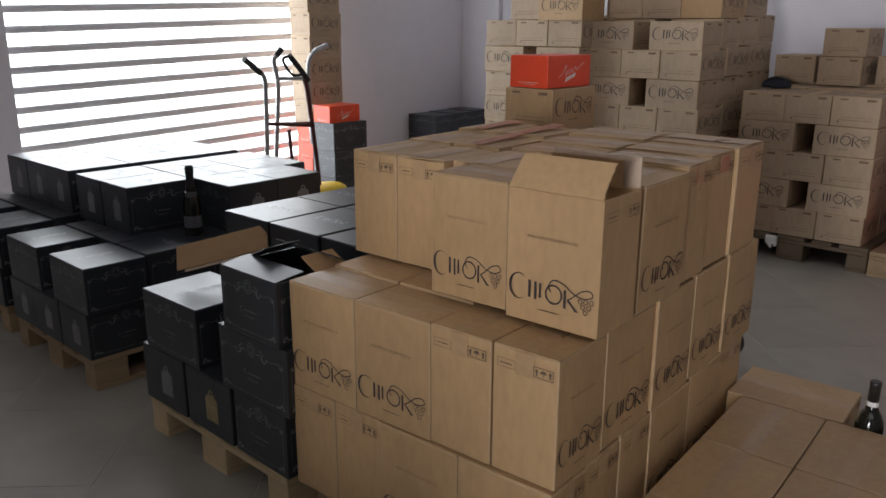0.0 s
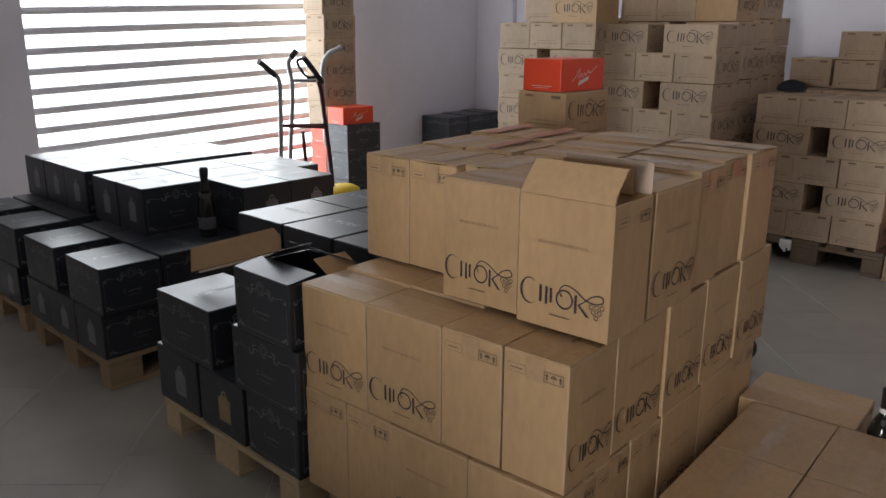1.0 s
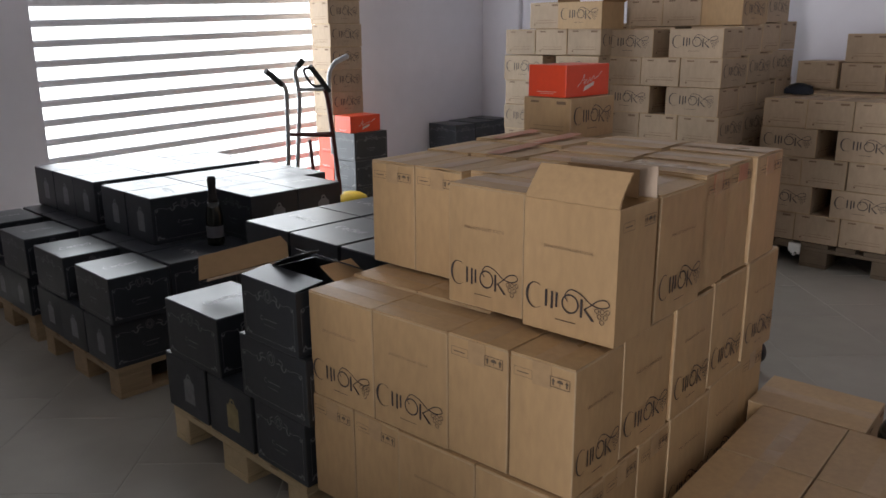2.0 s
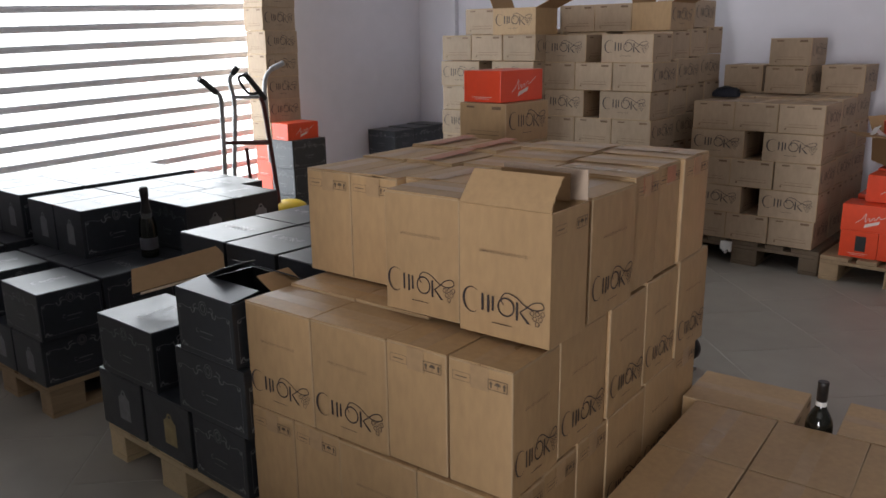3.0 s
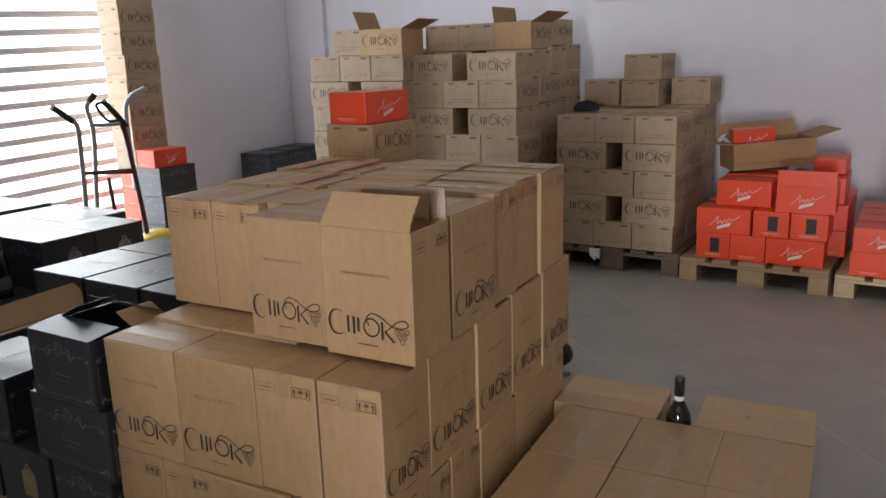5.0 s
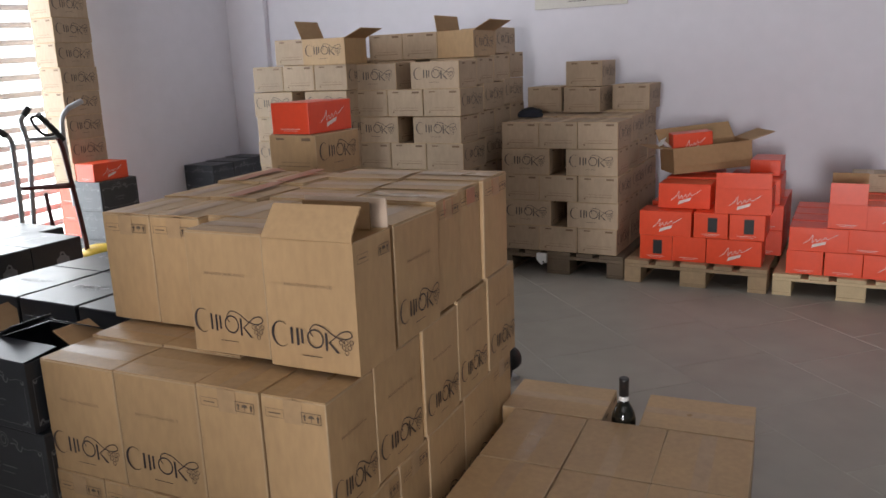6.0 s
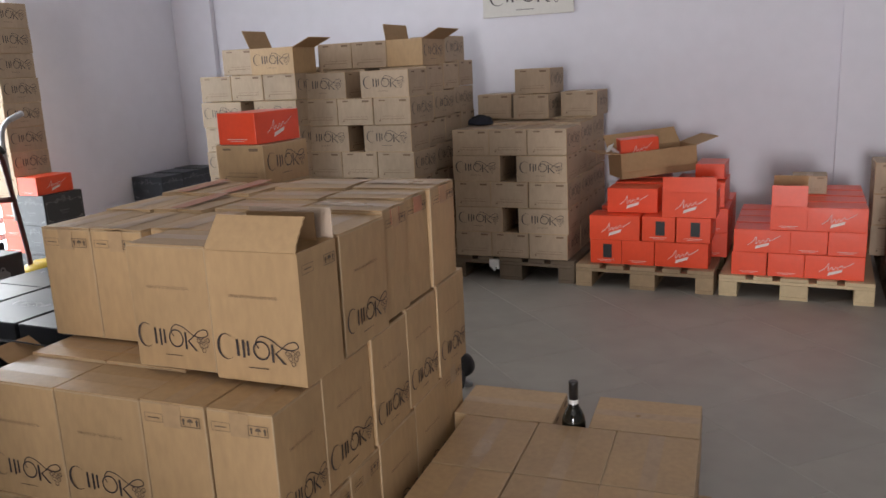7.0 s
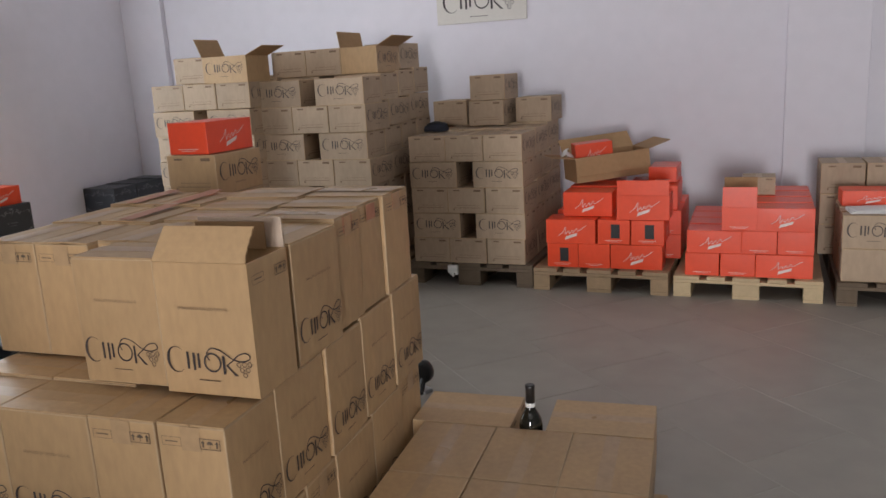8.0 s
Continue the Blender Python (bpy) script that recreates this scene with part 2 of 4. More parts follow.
def handling_frames(w):
    """Two small printed frames near the top of a narrow side: a worded label and three handling signs."""
    bm = bmesh.new()

    def outline(x0, x1, z0, z1, t=0.0012):
        flat_rect(bm, x0, x1, z0, z0 + t)
        flat_rect(bm, x0, x1, z1 - t, z1)
        flat_rect(bm, x0, x0 + t, z0 + t, z1 - t)
        flat_rect(bm, x1 - t, x1, z0 + t, z1 - t)

    outline(-0.072, -0.024, -0.046, -0.025, 0.0009)
    flat_rect(bm, -0.064, -0.033, -0.037, -0.0345)
    x0, x1, z0, z1 = 0.022, 0.072, -0.048, -0.023
    outline(x0, x1, z0, z1, 0.0016)
    for cx in (0.030, 0.064):
        flat_rect(bm, cx - 0.0022, cx + 0.0022, z0 + 0.005, z1 - 0.010)
        flat_poly(bm, [(cx - 0.005, z1 - 0.011), (cx + 0.005, z1 - 0.011), (cx, z1 - 0.004)])
    flat_poly(bm, [(0.047 + 0.008 * math.cos(radians(a)), -0.036 + 0.008 * math.sin(radians(a))) for a in range(0, 181, 20)])
    flat_rect(bm, 0.0463, 0.0477, z0 + 0.004, -0.036)
    return bm


def text_mesh(words, size):
    cu = bpy.data.curves.new("words", "FONT")
    cu.body, cu.size, cu.align_x = words, size, "CENTER"
    ob = bpy.data.objects.new("words", cu)
    scene.collection.objects.link(ob)
    me = bpy.data.meshes.new_from_object(ob.evaluated_get(bpy.context.evaluated_depsgraph_get()))
    bpy.data.objects.remove(ob)
    me.transform(Matrix.Rotation(radians(90), 4, "X"))
    me.materials.clear()
    me.materials.append(FAINT_INK)
    return me


FRONT, BACK, RIGHT, LEFT = (Matrix.Rotation(radians(a), 4, "Z") for a in (0, 180, 90, -90))


def on_side(turn, dist, x, z):
    return turn @ Matrix.Translation((x, -dist, z))


# ---- cartons ----
CW, CD, CH = 0.246, 0.168, 0.307      # upright kraft carton
MARK = to_mesh("winery_mark", winery_mark(0.232), INK)
MARK_LONG = to_mesh("winery_mark_long", winery_mark(0.27), LONG_INK)
FRAMES = to_mesh("handling_frames", handling_frames(0.17), MID_INK)
WORDS = text_mesh("ERBALUCE DI CALUSO D.O.C.G.", 0.0092)


def slab_flap(w, l, t=0.004):
    """A cardboard flap that starts at its hinge (y = 0) and lies towards +y."""
    return box(-w / 2, w / 2, 0, l, 0, t, 0.0012)


def torn_flap(w, l, t=0.004):
    """A flap whose right edge is torn in small steps."""
    bm = bmesh.new()
    steps = 9
    ragged = (0.0, 0.001, 0.0035, 0.002, 0.004, 0.0015, 0.003, 0.0, 0.002, -0.001)
    right = [(w / 2 + 0.006 * k / steps - ragged[k], l * k / steps) for k in range(steps + 1)]
    outline = [(-w / 2, 0.0)] + right + [(-w / 2 + 0.016, l)]
    low = [bm.verts.new((x, y, 0)) for x, y in outline]
    high = [bm.verts.new((x, y, t)) for x, y in outline]
    bm.faces.new(low[::-1])
    bm.faces.new(high)
    for k in range(len(outline)):
        bm.faces.new((low[k], low[(k + 1) % len(low)], high[(k + 1) % len(low)], high[k]))
    return bm


def carton_shell(sx, sy, sz, t=0.005):
    """An open carton: one skin with thin walls, a bottom and a rim."""
    bm = bmesh.new()

    def ring(dx, dy, z):
        return [bm.verts.new((x * dx, y * dy, z)) for x, y in ((-1, -1), (1, -1), (1, 1), (-1, 1))]

    a, b = sx / 2, sy / 2
    r = [ring(a - 0.0015, b - 0.0015, 0), ring(a, b, 0.0015), ring(a, b, sz - 0.001), ring(a - 0.001, b - 0.001, sz), ring(a - t, b - t, sz), ring(a - t, b - t, t)]
    for u, v in zip(r, r[1:]):
        for k in range(4):
            bm.faces.new((u[k], u[(k + 1) % 4], v[(k + 1) % 4], v[k]))
    bm.faces.new(r[0][::-1])
    bm.faces.new(r[-1])
    return bm


def bulged(sx, sy, sz, bevel, puff=0.003):
    """A closed carton whose sides swell a little."""
    bm = box(-sx / 2, sx / 2, -sy / 2, sy / 2, 0, sz, bevel)
    for f in bm.faces:
        f.normal_update()
        if max(abs(c) for c in f.normal) < 0.98:
            f.material_index = 1
    bmesh.ops.subdivide_edges(bm, edges=[e for e in bm.edges if e.calc_length() > 0.05], cuts=2, use_grid_fill=True)
    for v in bm.verts:
        fx, fy, fz = 2 * v.co.x / sx, 2 * v.co.y / sy, 2 * v.co.z / sz - 1
        if abs(fy) > 0.999:
            v.co.y += math.copysign(puff * (1 - fx * fx) * (1 - fz * fz), fy)
        if abs(fx) > 0.999:
            v.co.x += math.copysign(puff * 0.7 * (1 - fy * fy) * (1 - fz * fz), fx)
    return bm


def upright_carton(opened=False):
    c = new("carton")
    if opened:
        part("body", carton_shell(CW, CD, CH), KRAFT, c)
        hinge = Matrix.Translation((0, -CD / 2, CH))
        part("flap", torn_flap(CW - 0.002, 0.083), KRAFT, c, "raised front flap with a torn edge", hinge @ Matrix.Rotation(radians(62), 4, "X"))
        rear = Matrix.Translation((0.004, CD / 2 - 0.001, CH)) @ Matrix.Rotation(radians(180), 4, "Z")
        part("flap", slab_flap(CW - 0.016, 0.072), PALE_IN, c, "raised rear flap, pale inside", rear @ Matrix.Rotation(radians(88), 4, "X"))
        # darker card here carries the shade on the inner flap
        part("flap", slab_flap(CW - 0.056, 0.066), KRAFT_IN, c, "raised inner flap, shade put in as darker card", rear @ Matrix.Translation((0.020, 0.012, -0.004)) @ Matrix.Rotation(radians(88), 4, "X"))
    else:
        part("body", bulged(CW, CD, CH - 0.004, 0.003), (KRAFT, EDGE), c)
        for s in (0, 180):
            part("flap", box(-CW / 2 + 0.001, CW / 2 - 0.001, -CD / 2 + 0.001, -0.0012, CH - 0.004, CH, 0.001), KRAFT, c, "", Matrix.Rotation(radians(s), 4, "Z"))
        part("tape", box(-CW / 2 + 0.002, CW / 2 - 0.002, -0.024, 0.024, CH, CH + 0.0002), TAPE, c, "glossy brown packing tape")
        for s in (LEFT, RIGHT):
            part("tape", box(-0.024, 0.024, -0.0006, 0, -0.055, 0), TAPE, c, "", on_side(s, CW / 2 + 0.0014, 0, CH - 0.004))
    for s in (FRONT, BACK):
        part("printed_mark", MARK, None, c, "dark printed mark with a curl and grapes", on_side(s, CD / 2 + 0.0032, -0.114, 0.047))
        part("word_print", WORDS, None, c, "thin brown printed words", on_side(s, CD / 2 + 0.0034, 0, 0.201))
    for s in (LEFT, RIGHT):
        part("handling_print", FRAMES, None, c, "printed handling signs", on_side(s, CW / 2 + 0.0028, 0, CH - 0.004))
    return c


def lying_carton(sx, sy, sz, name="carton", marked=True, card=None):
    """A flat-lying kraft carton; its long sides carry the mark, its ends thin lines."""
    c = new(name)
    part("body", bulged(sx, sy, sz, 0.003, 0.002), (card or KRAFT_PALE, EDGE), c)
    for s in (FRONT, BACK) if marked else ():
        part("printed_mark", MARK_LONG, None, c, "brown printed mark", on_side(s, sy / 2 + 0.0024, -0.135, 0.052))
    for s in (LEFT, RIGHT):
        bm = bmesh.new()
        flat_rect(bm, -0.08, 0.085, -0.128, -0.1255)
        flat_rect(bm, -0.06, 0.085, -0.112, -0.1105)
        flat_rect(bm, -0.08, -0.04, -0.020, -0.012)
        flat_rect(bm, 0.05, 0.095, -0.024, -0.012)
        flat_rect(bm, -0.083, -0.074, -0.142, -0.132)
        part("line_print", bm, FAINT_INK, c, "", on_side(s, sx / 2 + 0.0024, 0, sz))
    part("tape", box(-sx / 2 + 0.002, sx / 2 - 0.002, -0.022, 0.022, sz, sz + 0.0002), TAPE, c)
    return c


def tag_mark():
    """A small printed bottle-neck tag: a plate with clipped shoulders and a ring."""
    bm = bmesh.new()
    flat_poly(bm, [(-0.034, -0.052), (0.034, -0.052), (0.034, 0.028), (0.022, 0.033), (0.018, 0.040), (-0.018, 0.040), (-0.022, 0.033), (-0.034, 0.028)])
    flat_ring(bm, 0, 0.043, 0.014, 0.014, 0.007, n=14)
    return bm


def scroll_frame(w, h):
    """A thin printed frame with leafy corners and a round cartouche between two curls on its upper side."""
    bm = bmesh.new()
    top = h * 0.34
    flat_rect(bm, -w / 2, w / 2, -h / 2, -h / 2 + 0.0012)
    for s in (-1, 1):
        flat_rect(bm, s * w / 2 - 0.0006, s * w / 2 + 0.0006, -h / 2, top)
        flat_ribbon(bm, [(s * w * 0.5, top), (s * w * 0.40, top + 0.004), (s * w * 0.30, top - 0.002), (s * w * 0.24, top + 0.003)], 0.0016)
        # curls beside the cartouche
        flat_ribbon(bm, [(s * w * 0.25, top + 0.003), (s * w * 0.22, top - 0.012), (s * w * 0.17, top - 0.004), (s * w * 0.19, top + 0.012), (s * w * 0.13, top + 0.020)], 0.0032)
        flat_ribbon(bm, [(s * w * 0.19, top - 0.008), (s * w * 0.15, top + 0.006), (s * w * 0.09, top + 0.004)], 0.0032)
        # leafy corners
        flat_ribbon(bm, [(s * w * 0.5, -h * 0.5), (s * w * 0.46, -h * 0.40), (s * w * 0.44, -h * 0.46), (s * w * 0.38, -h * 0.47)], 0.0050)
        flat_ribbon(bm, [(s * w * 0.5, top), (s * w * 0.475, top - 0.010), (s * w * 0.45, top - 0.002)], 0.0040)
    flat_ring(bm, 0, top + 0.012, 0.019, 0.022, 0.0018)
    flat_ring(bm, 0, top + 0.012, 0.011, 0.014, 0.0025)
    flat_ring(bm, -0.034, -0.011, 0.007, 0.008, 0.0018, 50, 310)
    flat_rect(bm, -0.022, 0.038, -0.013, -0.0105)
    flat_rect(bm, -0.026, 0.026, -0.031, -0.0295)
    return bm


BX, BY, BH = 0.262, 0.332, 0.203       # black carton
TAG = to_mesh("tag", tag_mark(), SILVER)
GOLD_TAG = to_mesh("gold_tag", tag_mark(), GOLD)
SCROLL = to_mesh("scroll", scroll_frame(BX * 0.90, BH * 0.78), SILVER)
SCROLL_LONG = to_mesh("scroll_long", scroll_frame(BY * 0.90, BH * 0.78), SILVER)
TOPMARK = to_mesh("top_mark", winery_mark(0.15), TOP_INK)


def black_carton(kind="closed", tag=True, gold=False):
    c = new("black_carton")
    if kind == "closed":
        part("body", bulged(BX, BY, BH - 0.003, 0.0025, 0.0015), (BLACKCARD, BLACKEDGE), c)
        part("lid", box(-BX / 2 + 0.0008, BX / 2 - 0.0008, -BY / 2 + 0.0008, BY / 2 - 0.0008, BH - 0.003, BH, 0.001), BLACKCARD, c)
        part("top_mark", TOPMARK, None, c, "faint silver printed mark", Matrix.Translation((-0.075, -0.02, BH + 0.0006)) @ Matrix.Rotation(radians(-90), 4, "X"))
    else:
        part("body", carton_shell(BX, BY, BH), BLACKCARD, c)
    if tag:
        for s in (FRONT, BACK):
            part("tag_print", GOLD_TAG if gold else TAG, None, c, "", on_side(s, BY / 2 + 0.002, 0.02, 0.10))
    else:
        for s in (FRONT, BACK):
            part("scroll_print", SCROLL, None, c, "silver printed ornament", on_side(s, BY / 2 + 0.002, 0, 0.098))
    for s in (LEFT, RIGHT):
        part("scroll_print", SCROLL_LONG, None, c, "silver printed ornament", on_side(s, BX / 2 + 0.002, 0, 0.098))
    return c


OX, OY, OH = 0.298, 0.188, 0.126       # orange carton, mark on its long side


def script_mark():
    bm = bmesh.new()
    flat_ribbon(bm, [(-0.075, -0.018), (-0.045, 0.004), (-0.028, 0.030), (-0.030, -0.010), (-0.012, 0.010), (-0.006, -0.006), (0.010, 0.014), (0.016, 0.0), (0.036, 0.022), (0.046, 0.010), (0.095, 0.038)], 0.0026)
    flat_poly(bm, [(-0.034, -0.038), (0.036, -0.016), (0.042, 0.000), (-0.028, -0.020)])
    return bm


SCRIPT = to_mesh("script_mark", script_mark(), WHITE_INK)


def orange_carton(window=False, opened=False):
    c = new("orange_carton")
    if opened:
        part("body", carton_shell(OX, OY, OH), ORANGECARD, c)
    else:
        part("body", bulged(OX, OY, OH, 0.0025, 0.0012), (ORANGECARD, ORANGECARD), c)
    for s in (FRONT, BACK):
        part("script_mark", SCRIPT, None, c, "white printed script mark", on_side(s, OY / 2 + 0.0018, 0.0, 0.058))
    for s in (LEFT, RIGHT):
        bm = bmesh.new()
        flat_rect(bm, -0.05, 0.05, 0.020, 0.022)
        flat_rect(bm, -0.035, 0.035, 0.013, 0.0145)
        part("line_print", bm, WHITE_INK, c, "", on_side(s, OX / 2 + 0.0016, 0, 0.0))
        if window:
            part("window", box(-0.026, 0.026, -0.0012, 0.004, -0.036, 0.036), RUBBER, c, "dark cut-out window", on_side(s, OX / 2 + 0.001, 0.01, 0.068))
    return c


# Each group of goods is drawn on a plan of its own: its stretch of the plan (x, y), the plan's origin,
# where that origin stands on the floor of the room, the turn and the scale, flat and upright.
GROUPS = (
    ((-1.20, -0.32, 3.0, 5.0), (-0.702, 3.310), (-0.843, 3.828), 0.0, 1.139, 1.077),
    ((-2.115, -1.20, 3.0, 5.0), (-1.617, 3.120), (-1.815, 3.490), 0.0, 1.175, 1.096),
    ((-3.20, -2.115, 3.0, 5.0), (-2.372, 3.050), (-2.600, 3.360), 0.0, 1.145, 1.078),
    ((-0.32, 0.495, 3.0, 5.0), (0.085, 3.315), (0.068, 3.797), 0.2, 1.100, 1.27),
    ((0.495, 1.33, 3.0, 5.0), (0.900, 3.275), (0.968, 3.800), 0.2, 1.075, 1.13),
    ((1.33, 3.0, 3.0, 5.0), (1.720, 3.235), (1.885, 3.755), 0.0, 1.100, 1.19),
    ((-2.0, -1.0, 1.2, 2.0), (-1.135, 1.400), (-1.193, 1.467), 0.0, 1.050, 1.05),
    ((-1.8, -0.85, -1.0, 1.2), (-1.314, -0.045), (-1.292, -0.065), 0.4, 1.016, 1.016),
    ((-3.1, -1.8, -1.0, 1.4), (-2.230, -0.030), (-2.175, -0.062), 0.5, 0.975, 0.95),
    ((-4.5, -3.1, -1.0, 1.4), (-3.175, -0.030), (-3.100, -0.062), 0.5, 0.975, 0.95),
    ((-5.0, -3.75, 2.4, 3.2), (-4.140, 2.650), (-4.422, 2.854), -0.2, 1.065, 1.065),
    ((-3.7, -3.0, 1.4, 2.3), (-3.375, 1.560), (-3.490, 1.619), 0.49, 1.039, 1.039),
    ((-5.0, -3.75, 3.8, 5.0), (-4.265, 3.930), (-4.754, 4.467), 0.47, 1.118, 1.118),
)


def plan(m):
    """The pose in the room of a pose on the plan."""
    x, y, _ = m.translation
    for (x0, x1, y0, y1), (ox, oy), (rx, ry), turn, size, tall in GROUPS:
        if x0 <= x < x1 and y0 <= y < y1:
            if tall > 1.05:
                tall *= 1 + 0.045 * max(0.0, y - oy)      # fuller cartons towards the wall
            return pose(rx, ry, 0, 0, 0, turn) @ Matrix.Diagonal((size, size, tall, 1)) @ Matrix.Translation((-ox, -oy, 0)) @ m
    return m


def lay(proto, m, label, category="carton", group="", tilt=0.0, planned=True):
    """A copy of a carton at a pose, a little out of true."""
    r = random.uniform
    c = copy_thing(proto, (plan(m) if planned else m) @ pose(r(-0.0015, 0.0015), r(-0.0015, 0.0015), 0, r(-tilt, tilt), r(-tilt, tilt), r(-0.5, 0.5)))
    if tilt:
        # closed flaps spring up a little along their seam
        hinge = Matrix.Translation((0, -CD / 2 + 0.001, CH - 0.004))
        most = 0.0
        for o in c.children:
            if o.name.startswith("flap"):
                a = r(0.0, 2.4) if tilt > 0.3 else 0.0
                most = max(most, a)
                o.matrix_basis = o.matrix_basis @ hinge @ Matrix.Rotation(radians(a), 4, "X") @ hinge.inverted()
        for o in c.children:
            if o.name.startswith("tape") and o.matrix_basis.translation.length < 0.01:
                o.location.z += CD / 2 * math.sin(radians(most)) + 0.0001
    return tagged(c, label, category, group)


def discard(*protos):
    for p in protos:
        for o in (*p.children_recursive, p):
            bpy.data.objects.remove(o)


# ---- structure ----
def structure(name, bm, mat, label, category):
    return tagged(new(name, to_mesh(name, bm, mat)), label, category, kind="structure")


T = 0.25
bm = bmesh.new()
add_box(bm, XL - T, XL, YF - T, SH_Y0, 0, ZC)
add_box(bm, XL - T, XL, SH_Y1, YB + T, 0, ZC)
add_box(bm, XL - T, XL, SH_Y0, SH_Y1, SH_H, ZC)
structure("wall_west", bm, PLASTER, "white plastered wall with a wide shutter opening", "wall")
structure("wall_north", box(XL, XR + T, YB, YB + T, 0, ZC), PLASTER, "white plastered wall behind the stacked cartons", "wall")
# the opening in this wall is made up, to let the fill lamp in
bm = bmesh.new()
add_box(bm, XR, XR + T, YF - T, FILL_Y0, 0, ZC)
add_box(bm, XR, XR + T, FILL_Y1, YB, 0, ZC)
add_box(bm, XR, XR + T, FILL_Y0, FILL_Y1, 0, FILL_Z0)
add_box(bm, XR, XR + T, FILL_Y0, FILL_Y1, FILL_Z1, ZC)
structure("wall_east", bm, FARWALL, "grey painted wall with an unseen opening added for a fill lamp", "wall")
bm = bmesh.new()
add_box(bm, XL, DOOR_X0, YF - T, YF, 0, ZC)
add_box(bm, DOOR_X1, XR, YF - T, YF, 0, ZC)
add_box(bm, DOOR_X0, DOOR_X1, YF - T, YF, DOOR_H, ZC)
structure("wall_south", bm, FARWALL, "grey painted wall with an open doorway", "wall")
# two unseen walls, added to keep doorway light off the low front goods
structure("wall_partition", box(XL, -0.14, -2.75, -2.6, 0, 1.65), FARWALL, "unseen shoulder-high grey wall added to shade the floor and black cartons", "wall")
structure("wall_low", box(-0.14, 0.50, -2.75, -2.6, 0, 0.72), FARWALL, "unseen low grey wall added to shade the lower carton fronts", "wall")
structure("ceiling", box(XL - T, XR + T, YF - T, YB + T, ZC, ZC + 0.2), CEIL, "plain grey concrete ceiling", "ceiling")
structure("pillar_1", box(XL, -4.46, YB - 0.06, YB, 0, ZC, 0.006), PLASTER, "shallow white plastered pillar in the corner", "pillar")
structure("pillar_2", box(1.19, 1.745, YB - 0.05, YB, 0, ZC, 0.006), PLASTER, "shallow white plastered pillar on the wall", "pillar")
structure("ground", box(-60, 60, -60, 60, -0.35, -0.25), GROUT, "pale paved ground outside", "ground")
structure("backdrop", box(XL - 1.6, XL - 1.55, SH_Y0 - 4, SH_Y1 + 4, -0.2, 5), OUTSIDE, "glaring daylight outside the shutter", "backdrop")

# floor: a slab of grout with tiles on it
floor = structure("floor", box(XL - T, XR + T, YF - T, YB + T, -0.25, -0.0015), GROUT, "grey stone-look tiled floor", "floor")

# shutter: horizontal slats with open bands between
PITCH = 0.1343
shutter = tagged(new("rolling_shutter"), "closed metal rolling shutter with open bands letting daylight in", "shutter", kind="structure")
bm = bmesh.new()
arc = [(-0.012 + 0.018 * math.cos(radians(a)), 0.0252 * math.sin(radians(a))) for a in range(-90, 91, 20)]
arc += [(x - 0.006, z) for x, z in reversed(arc)]
ends = [[bm.verts.new((XL - 0.06 + x, y, z)) for x, z in arc] for y in (SH_Y0, SH_Y1)]
for i in range(len(arc)):
    f = bm.faces.new((ends[0][i], ends[0][(i + 1) % len(arc)], ends[1][(i + 1) % len(arc)], ends[1][i]))
    f.smooth = True
bmesh.ops.recalc_face_normals(bm, faces=bm.faces)
slat = to_mesh("slat", bm, SLAT)
for k in range(21):
    # the slats hang a little out of level
    part("slat", slat, None, shutter, "", pose(0, SH_Y0, 0.058 + k * PITCH, 2.0, 0, 0) @ pose(0, -SH_Y0, 0))
for y in (SH_Y0 + 0.008, SH_Y1 - 0.008):
    part("guide_rail", box(XL - 0.10, XL - 0.035, y - 0.008, y + 0.008, 0, SH_H), PLASTER, shutter)


# ---- pallets ----
def pallet(wood, length=1.2, width=0.8, height=0.144):
    """A wooden pallet: width along x, length along y, corner at the origin."""
    p = new("wooden_pallet")
    t = 0.022
    for i in range(5):
        w = 0.145 if i % 2 == 0 else 0.10
        x = 0.0725 + i * (width - 0.145) / 4
        part("board", box(x - w / 2, x + w / 2, 0, length, height - t, height, 0.002), wood, p)
    for i in range(3):
        y = 0.0725 + i * (length - 0.145) / 2
        part("crossboard", box(0, width, y - 0.0725, y + 0.0725, height - 2 * t, height - t - 0.001, 0.002), wood, p)
        for j in range(3):
            w = 0.145 if j == 1 else 0.10
            x = (0.05, width / 2, width - 0.05)[j]
            part("block", box(x - w / 2, x + w / 2, y - 0.0715, y + 0.0715, t, height - 2 * t - 0.0005, 0.003), wood, p)
    for j in range(3):
        w = 0.145 if j == 1 else 0.10
        x = (0.05, width / 2, width - 0.05)[j]
        part("runner", box(x - w / 2, x + w / 2, 0, length, 0, t - 0.0005, 0.002), wood, p)
    return p


P, P_DARK, P_PALE = pallet(WOOD), pallet(WOOD_DARK), pallet(WOOD_PALE)
PH = 0.144


def put_pallet(x, y, label, turn=0.0, kind=None, tall=1.0):
    return tagged(copy_thing(kind or P, plan(pose(x, y, 0, 0, 0, turn)) @ Matrix.Diagonal((1, 1, tall, 1))), label, "pallet", "pallets")


tagged(copy_thing(P, pose(-0.80, -0.02, 0, 0, 0, 3.1)), "wooden pallet under the tall stack of kraft cartons", "pallet", "pallets")
put_pallet(-1.74, -0.03, "wooden pallet under black cartons, pale worn wood", 0, P_PALE)
put_pallet(-3.03, -0.03, "wooden pallet under black wine cartons")
put_pallet(-3.98, -0.03, "wooden pallet under black wine cartons")
put_pallet(-1.10, 3.30, "dark weathered wooden pallet under kraft cartons", 0, P_DARK)
put_pallet(-0.315, 3.315, "pale wooden pallet under orange cartons", -0.8, None, 0.118 / PH)
